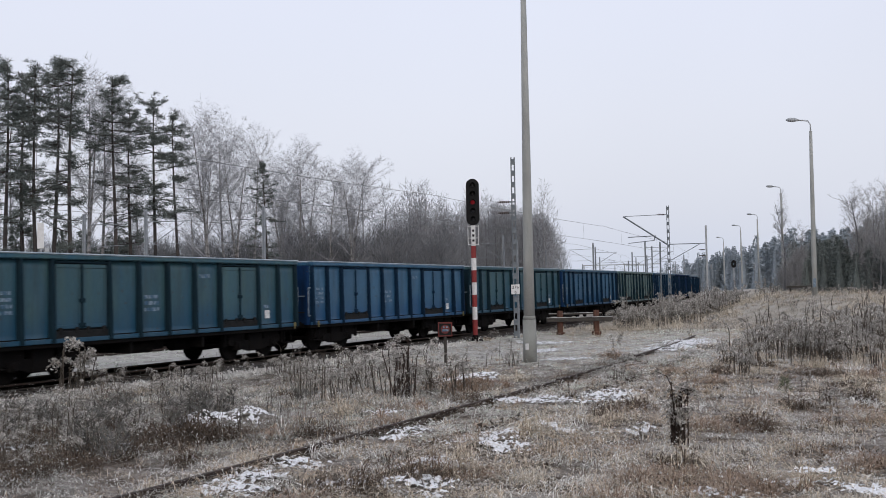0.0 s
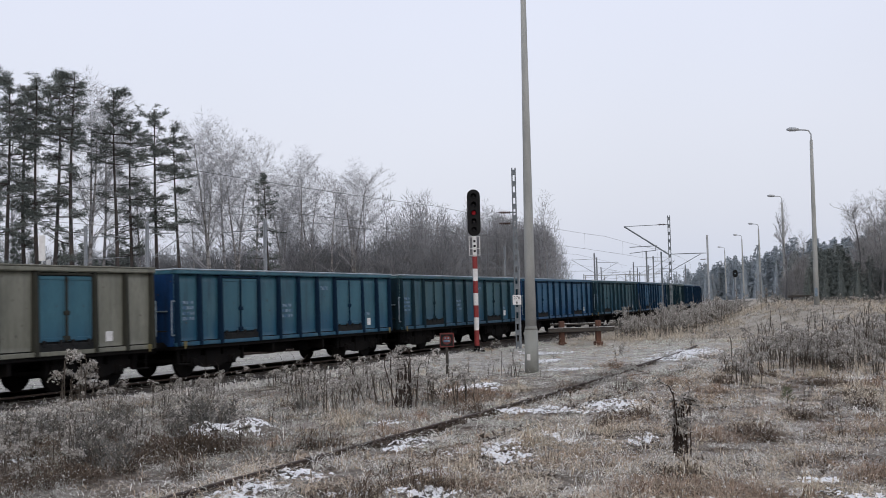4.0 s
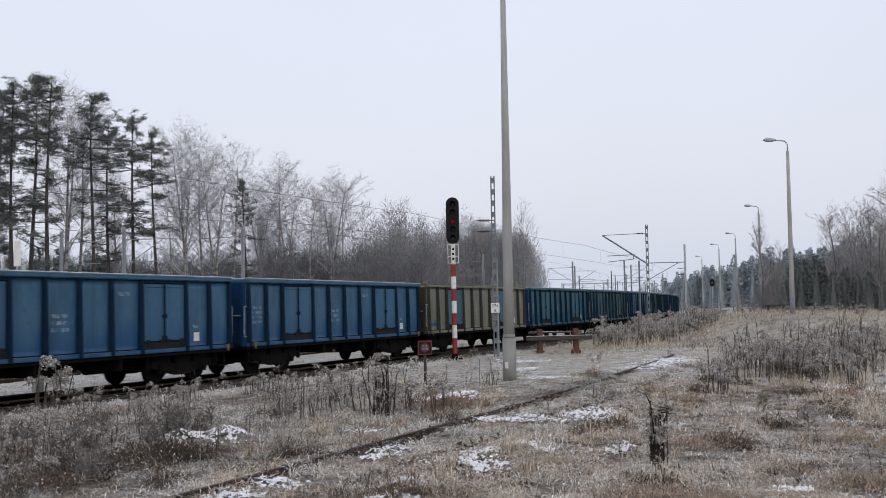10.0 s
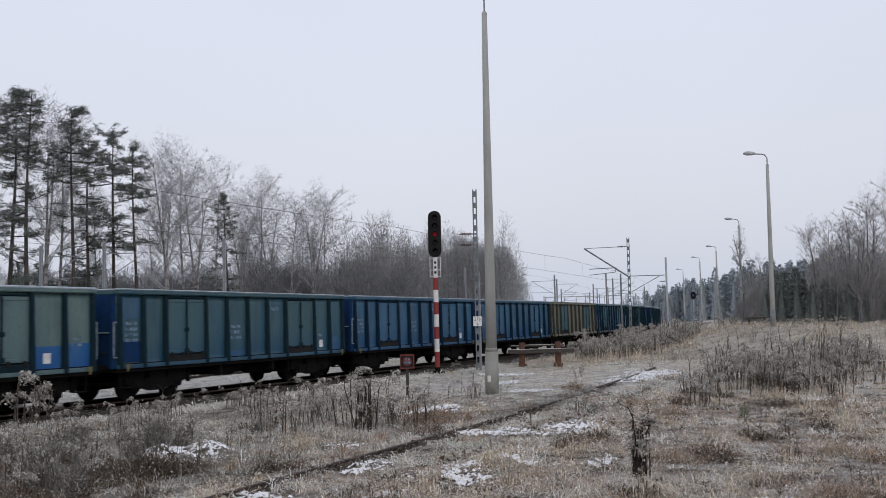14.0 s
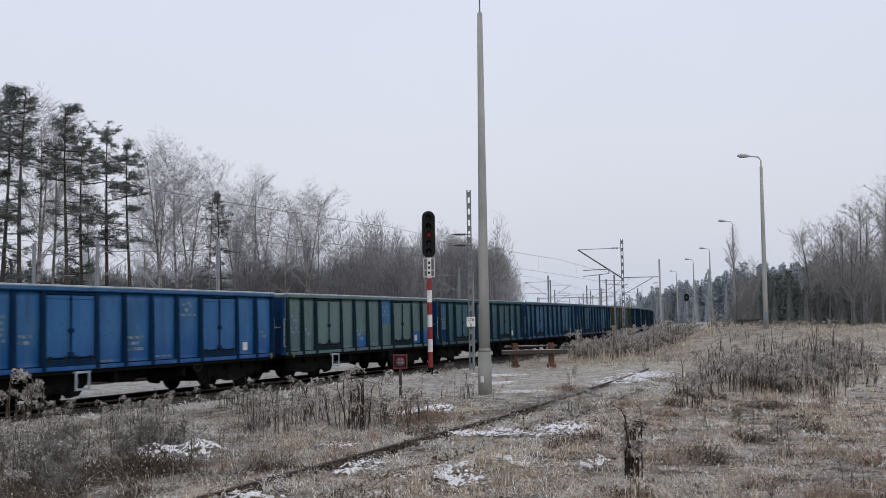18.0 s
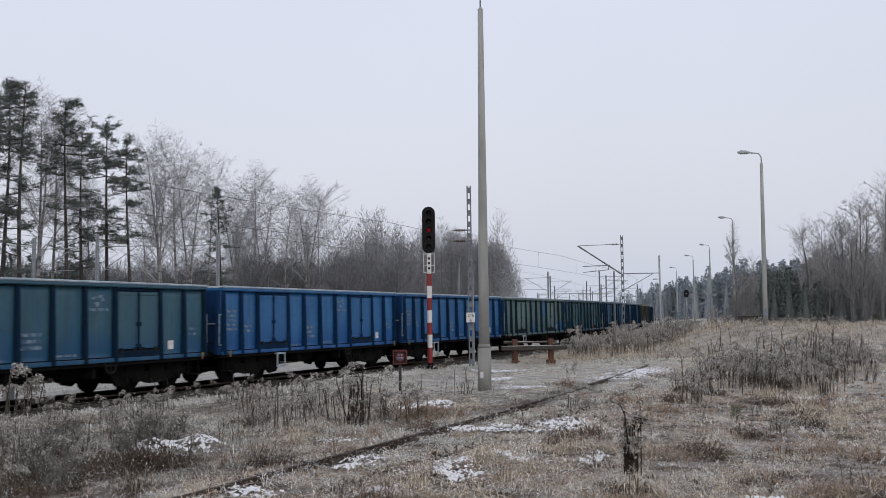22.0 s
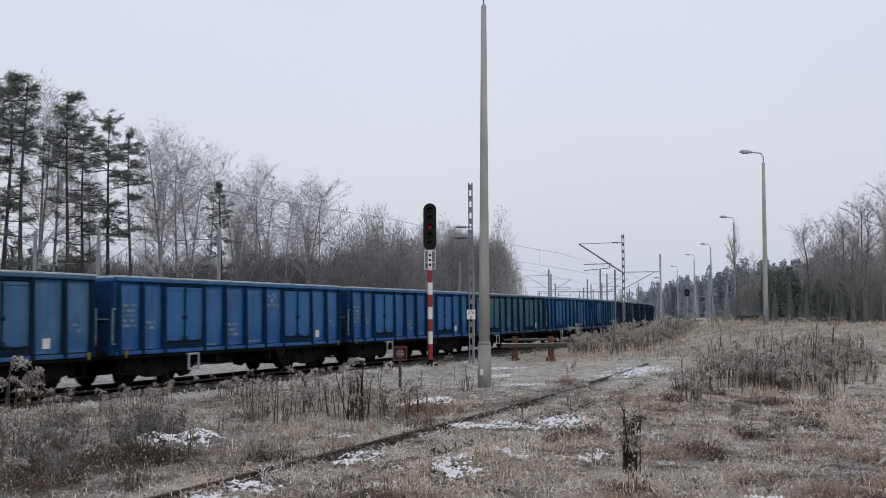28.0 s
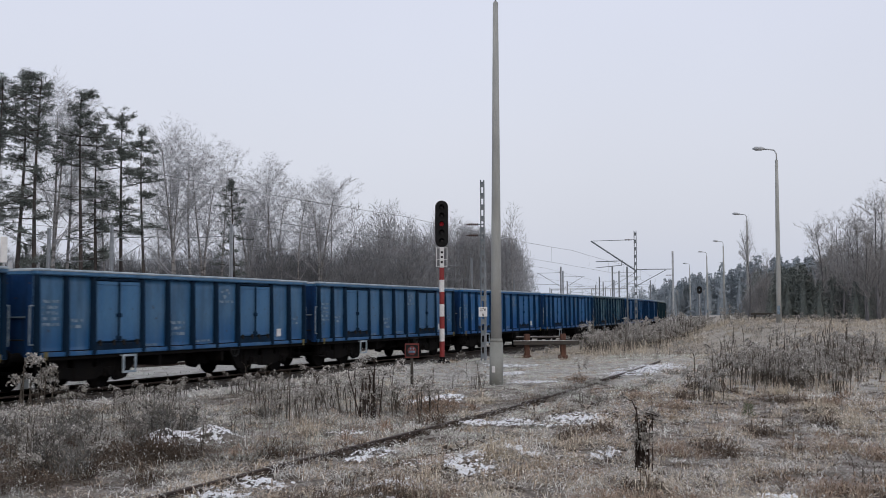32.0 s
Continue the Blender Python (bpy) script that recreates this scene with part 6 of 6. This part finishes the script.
def build_weeds():
    rng = random.Random(17)

    def clump(label, shapes, stem="stem"):
        w = thing("dead_goldenrod", label, "weeds", "dead goldenrod")
        part("stalk_mass", shapes[0], M[stem], w)["kind"] = "stuff"
        part("withered_leaves", tri_mesh("withered_leaves", shapes[1], M[stem]), None, w)["kind"] = "stuff"
        part("seed_head", tri_mesh("seed_head", shapes[2], M["plume"]), None, w)["kind"] = "stuff"
        return w

    base = [clump("clump of dead goldenrod with frosted drooping heads", weed_shapes(*q)) for q in ((1, 8, 1.25, 0.32), (2, 6, 1.1, 0.28), (3, 10, 1.35, 0.42), (4, 5, 1.0, 0.35), (5, 3, 1.2, 0.25))]
    w = clump("dense dark upright tuft of dead goldenrod", weed_shapes(9, 20, 1.3, 0.14, 40, 0.15, 0.06, 1.5), "darkstem")
    w.matrix_basis = pose(-3.5, 15.3, ground_z(-3.5, 15.3))
    big = clump("upright bunch of bare brown goldenrod stems", weed_shapes(12, 22, 1.7, 0.36, 16, 0.3, 0.10, 1.6), "darkstem")
    big.matrix_basis = pose(-10.7, 20.3, ground_z(-10.7, 20.3), 0, 0, 70)
    spots = [(-19.0, 18.8, 1.6), (-19.15, 19.2, 1.35), (-12.3, 19.3, 1.05), (-12.1, 19.9, 1.1), (-11.7, 20.7, 1.25), (-12.6, 21.2, 1.1), (-13.2, 20.4, 1.05), (-11.4, 21.6, 1.2), (-10.9, 21.9, 1.25), (-10.3, 21.2, 1.2), (-11.3, 20.9, 1.15), (-12.9, 22.4, 0.95), (-12.3, 29.0, 0.6), (-11.9, 29.4, 0.55), (-10.2, 22.0, 1.1)]
    # clumps beside the siding
    for cx, cy, rad, n in ((-4.9, 31.2, 0.5, 6), (-3.4, 33.6, 1.0, 26), (-4.4, 37.0, 1.1, 16), (-2.3, 38.3, 0.9, 14), (-1.2, 35.6, 0.7, 8), (-0.6, 42.0, 1.4, 12), (-3.0, 46.0, 1.8, 16), (-5.3, 43.5, 0.9, 8), (-4.6, 27.5, 0.4, 3), (-1.7, 30.8, 0.5, 4)):
        for _ in range(n):
            spots.append((cx + rng.gauss(0, rad * 0.6), cy + rng.gauss(0, rad), rng.uniform(0.8, 1.2) * (1.25 if n > 13 else 0.9)))
    # the stand before the bend
    for _ in range(84):
        y = rng.uniform(57, 90)
        spots.append((-16.9 + rng.uniform(0, 3.4) - max(0, y - 66) * 0.03, y, rng.uniform(1.35, 2.15)))
    # the bank beside the main track, in loose groups
    for _ in range(26):
        cx, cy = -18.4 + 7.0 * rng.random() ** 1.2, rng.uniform(10, 30)
        for _ in range(rng.randint(1, 5)):
            spots.append((max(-18.9, cx + rng.gauss(0, 0.5)), cy + rng.gauss(0, 0.7), rng.uniform(0.4, 0.8)))
    for _ in range(46):
        spots.append((-10.4 - 5.0 * rng.random(), rng.uniform(8.6, 15.5), rng.uniform(0.45, 0.8)))
    # scattered over the field
    for _ in range(40):
        r, a = rng.uniform(14, 60), math.radians(rng.uniform(0, 24))
        spots.append((-math.sin(a) * r, math.cos(a) * r, rng.uniform(0.25, 0.6)))
    for _ in range(34):
        spots.append((rng.uniform(-24, -4), rng.uniform(84, 125), rng.uniform(1.0, 1.6)))
    # low weeds dotted over the rising field
    for _ in range(90):
        y = rng.uniform(44, 92)
        spots.append((rng.uniform(-13.5, -2.0), y, rng.uniform(0.35, 0.8)))
    far = [q for q in spots if math.hypot(q[0], q[1]) > 49]
    spots = [q for q in spots if math.hypot(q[0], q[1]) <= 49]
    stand = tagged(new("goldenrod_stand"), "tall stand of dead goldenrod with grey frosted heads", "weeds", kind="stuff")
    for name, material in (("stalk_mass", "stem"), ("withered_leaves", "bankgrass"), ("seed_head", "plume")):
        turn = random.Random(23)
        tris = []
        for x, y, size in far:
            me = next(c for c in turn.choice(base).children if c.name.startswith(name)).data
            m = np.array(pose(x, y, ground_z(x, y), turn.uniform(-3, 3), turn.uniform(-3, 3), turn.uniform(0, 360)))
            me.calc_loop_triangles()
            co, ix = np.empty(len(me.vertices) * 3, np.float32), np.empty(len(me.loop_triangles) * 3, np.int32)
            me.vertices.foreach_get("co", co)
            me.loop_triangles.foreach_get("vertices", ix)
            tris.append((co.reshape(-1, 3) * size)[ix] @ m[:3, :3].T + m[:3, 3])
        part(name, tri_mesh(name, np.concatenate(tris), M[material]), None, stand)["kind"] = "stuff"
    for i, (x, y, k) in enumerate(spots):
        m = pose(x, y, ground_z(x, y), rng.uniform(-3, 3), rng.uniform(-3, 3), rng.uniform(0, 360))
        o = base[i] if i < len(base) else copy_thing(rng.choice(base), m)
        o.matrix_basis = m
        o.scale = (k, k, k)


SNOW = [(-11.6, 14.5, 0.36, 0.5), (-11.4, 15.5, 0.3, 0.5), (-11.0, 24.9, 0.41, 0.5), (-6.3, 21.5, 0.31, 0.6), (-7.6, 20.1, 0.44, 0.4), (-6.4, 19.9, 0.14, 0.2), (-6.3, 14.6, 0.34, 0.45), (-5.7, 16.1, 0.2, 0.27), (-5.0, 16.2, 0.14, 0.23),
         (-4.4, 16.4, 0.14, 0.25), (-8.0, 11.8, 0.26, 0.3), (-7.95, 10.9, 0.2, 0.3), (-7.7, 10.1, 0.25, 0.25), (-7.9, 15.2, 0.2, 0.35), (-6.1, 12.1, 0.2, 0.2), (-5.6, 10.9, 0.28, 0.3), (-6.5, 10.6, 0.2, 0.22), (-13.0, 11.5, 0.14, 0.4), (-9.7, 17.5, 0.16, 0.25)]
SNOW += [(-8.6, 36.6, 0.45, 0.9), (-8.7, 40.2, 0.55, 1.2), (-1.5, 13.7, 0.14, 0.14), (-1.5, 12.8, 0.22, 0.15), (-2.2, 11.8, 0.18, 0.14), (-0.7, 12.5, 0.16, 0.16), (-5.6, 13.8, 0.22, 0.25), (-7.7, 14.4, 0.14, 0.2), (-15.8, 43.2, 0.6, 0.5), (-10.8, 31.7, 0.4, 0.4), (-13.4, 36.5, 0.35, 0.6)]


def snow_patch(cx, cy, rx, ry, seed):
    """A thin ragged sheet with holes where the grass comes through."""
    cell = 0.035
    nx, ny = int(2.6 * rx / cell), int(2.6 * ry / cell)
    at, vs, fs = {}, [], []

    def corner(i, j):
        if (i, j) not in at:
            x, y = cx + (i - nx / 2) * cell, cy + (j - ny / 2) * cell
            w = noise.noise((x * 21, y * 21, 2.0))
            at[i, j] = len(vs)
            vs.append((x + 0.012 * w, y + 0.012 * noise.noise((x * 19, y * 19, 8.0)), ground_z(x, y) + 0.06 + 0.035 * w + 0.04 * noise.noise((x * 6, y * 6, 1.0))))
        return at[i, j]

    for i in range(nx):
        for j in range(ny):
            x, y = cx + (i + 0.5 - nx / 2) * cell, cy + (j + 0.5 - ny / 2) * cell
            r2 = ((x - cx) / rx) ** 2 + ((y - cy) / ry) ** 2
            if 0.7 * noise.noise((x * 2.6, y * 3.1, seed * 1.7)) + 0.6 * noise.noise((x * 8, y * 7, seed)) + 0.85 * noise.noise((x * 17, y * 14, seed)) + 0.12 - 0.36 * r2 > 0:
                fs.append((corner(i, j), corner(i + 1, j), corner(i + 1, j + 1), corner(i, j + 1)))
    return vs, fs


def build_snow():
    verts, faces = [], []
    for i, (x, y, a, b) in enumerate(SNOW):
        vs, fs = snow_patch(x, y, a * 1.7, b * 1.6, i + 1)
        faces += [tuple(k + len(verts) for k in f) for f in fs]
        verts += vs
    me = quads("snow_remains", verts, faces, M["snow"])
    me.shade_smooth()
    tagged(new("snow_remains", me), "thin ragged remains of old snow on the dead grass", "snow", kind="stuff")


def build_seedling():
    g = random.Random(3)
    p = thing("pine_seedling", "small green pine seedling in the dead grass", "seedling", at=pose(-3.0, 23.2, ground_z(-3.0, 23.2)))
    tris = []
    for _ in range(170):
        u = g.random()
        t = g.uniform(0, 6.28)
        d = Vector((math.cos(t), math.sin(t), g.uniform(0.2, 1.2))).normalized()
        b = Vector((math.cos(t) * 0.12 * (1 - u), math.sin(t) * 0.12 * (1 - u), 0.04 + 0.32 * u))
        s = d.cross(Vector((g.gauss(0, 1), g.gauss(0, 1), 0.3))).normalized() * 0.007
        tris += [b - s, b + s, b + d * g.uniform(0.08, 0.17)]
    part("stem", Shape().tube((0, 0, -0.05), (0, 0, 0.32), 0.010, 0.005, 6), M["stem"], p)
    part("needle_tuft", tri_mesh("needle_tuft", tris, M["greenery"]), None, p)["kind"] = "stuff"
    b = thing("white_board", "tall white board on a grey post beyond the train", "board", at=pose(-42.3, 39.7, GROUND, 0, 0, 40))
    part("post", Shape().tube((0, 0, -0.2), (0, 0, 6.0), 0.06, n=8), M["steel"], b)
    part("panel", Shape().box(-0.17, -0.1, 4.95, 0.17, -0.06, 6.3, 0.02), M["white"], b)
    part("side_box", Shape().box(0.2, -0.1, 4.6, 0.42, 0.08, 5.0, 0.02), M["steel"], b)


def build_gantry():
    """Portal over the station tracks, far up the line."""
    g = thing("signal_gantry", "grey steel portal over the station tracks, far off", "gantry", at=pose(-60, 214, GROUND, 0, 0, 15))
    # The steel is chosen paler than the near masts, with haze in its tone.
    for x in (-8, 0.5, 8):
        part("leg", Shape().box(x - 0.12, -0.12, -0.2, x + 0.12, 0.12, 6.9, 0.02), M["steel"], g)
    part("beam", Shape().box(-8.2, -0.12, 6.9, 8.2, 0.12, 7.08, 0.02), M["steel"], g)
    for x in (-4, -1.5, 4.5):
        part("drop_arm", Shape().box(x - 0.07, -0.07, 5.4, x + 0.07, 0.07, 6.9), M["steel"], g)


def build_markers():
    """White marker boards far up the line and a low timber barrier by the road lamp."""
    base = None
    for x, y in ((-29.0, 150), (-27.0, 156), (-25.5, 152), (-24.2, 158), (-22.4, 150)):
        m = pose(x, y, GROUND + 0.9, 0, 0, 8)
        if base:
            copy_thing(base, m)
            continue
        base = thing("marker_board", "small white marker board on a thin grey post", "marker", "white marker boards", m)
        part("post", Shape().tube((0, 0, -0.2), (0, 0, 4.3), 0.04, n=8), M["mast"], base)
        part("panel", Shape().box(-0.13, -0.09, 3.7, 0.13, -0.06, 4.4, 0.01), M["yardsteel"], base)
    b = thing("low_barrier", "low timber barrier on two short posts", "barrier", at=pose(-9.9, 86, ground_z(-9.9, 86), 0, 0, 6))
    part("beam", Shape().box(-0.85, -0.08, 0.38, 0.85, 0.08, 0.56, 0.02), M["timber"], b)
    for x in (-0.55, 0.55):
        part("post", Shape().box(x - 0.08, -0.07, -0.2, x + 0.08, 0.07, 0.378, 0.01), M["timber"], b)


def build_stones():
    """Loose ballast stones along the near shoulder and the yard's edge."""
    rng = np.random.default_rng(2)
    n = 5200
    y = rng.uniform(8, 62, n)
    x = TRACK_X + rng.uniform(1.0, 2.9, n)
    r = rng.uniform(0.025, 0.06, n)
    z = np.interp(x - TRACK_X, [1.3, 1.75, 2.55, 3.0], [-0.19, -0.2, GROUND - 0.1, GROUND - 0.02])
    k = rng.normal(0, 1, (n, 4, 3))
    k /= np.linalg.norm(k, axis=2)[:, :, None]
    c = np.stack([x, y, z + 0.01], 1)[:, None, :] + k * r[:, None, None]
    v = c.reshape(-1, 3).tolist()
    f = [q for i in range(n) for q in ((4 * i, 4 * i + 1, 4 * i + 2), (4 * i, 4 * i + 3, 4 * i + 1), (4 * i + 1, 4 * i + 3, 4 * i + 2), (4 * i, 4 * i + 2, 4 * i + 3))]
    tagged(new("ballast_stones", quads("ballast_stones", v, f, M["stone"])), "loose dusty ballast stones, some with snow on them", "stones", kind="stuff")


# ---- build ----
build_ground()
build_ballast()
build_track("main_track", 0.0, -35, 330, "main line with worn rails on sleepers", (8, 66))
build_track("yard_track_1", -9.0, -20, 300, "second track of the yard sunk in frosted gravel", top=-0.14)
build_track("yard_track_2", -17.5, -20, 300, "third track of the yard sunk in frosted gravel", top=-0.14)
WAGONS = {j: build_wagon(s) for j, s in STYLES.items()}
build_pole()
build_lamps()
build_masts()
build_signal()
build_point_board()
build_buffer_stop()
build_wires()
build_siding()
build_trees()
build_woods()
build_shrubs()
build_weeds()
build_snow()
build_seedling()
build_gantry()
build_markers()
build_stones()
build_grass()


def motions():
    for j, w in WAGONS.items():
        walk(w, [(t, wagon_pose(j, t)) for t in range(0, 33)])
        if -2 <= j <= 14:
            for bogie in [c for c in w.children if c.name.startswith("bogie")]:
                for ws in bogie.children:
                    y = ws.matrix_basis.translation.y
                    walk(ws, [(k / 10, pose(0, y, 0.46) @ Matrix.Rotation(-run_of_train(k / 10) / 0.46, 4, "X")) for k in range(321)])


motions()
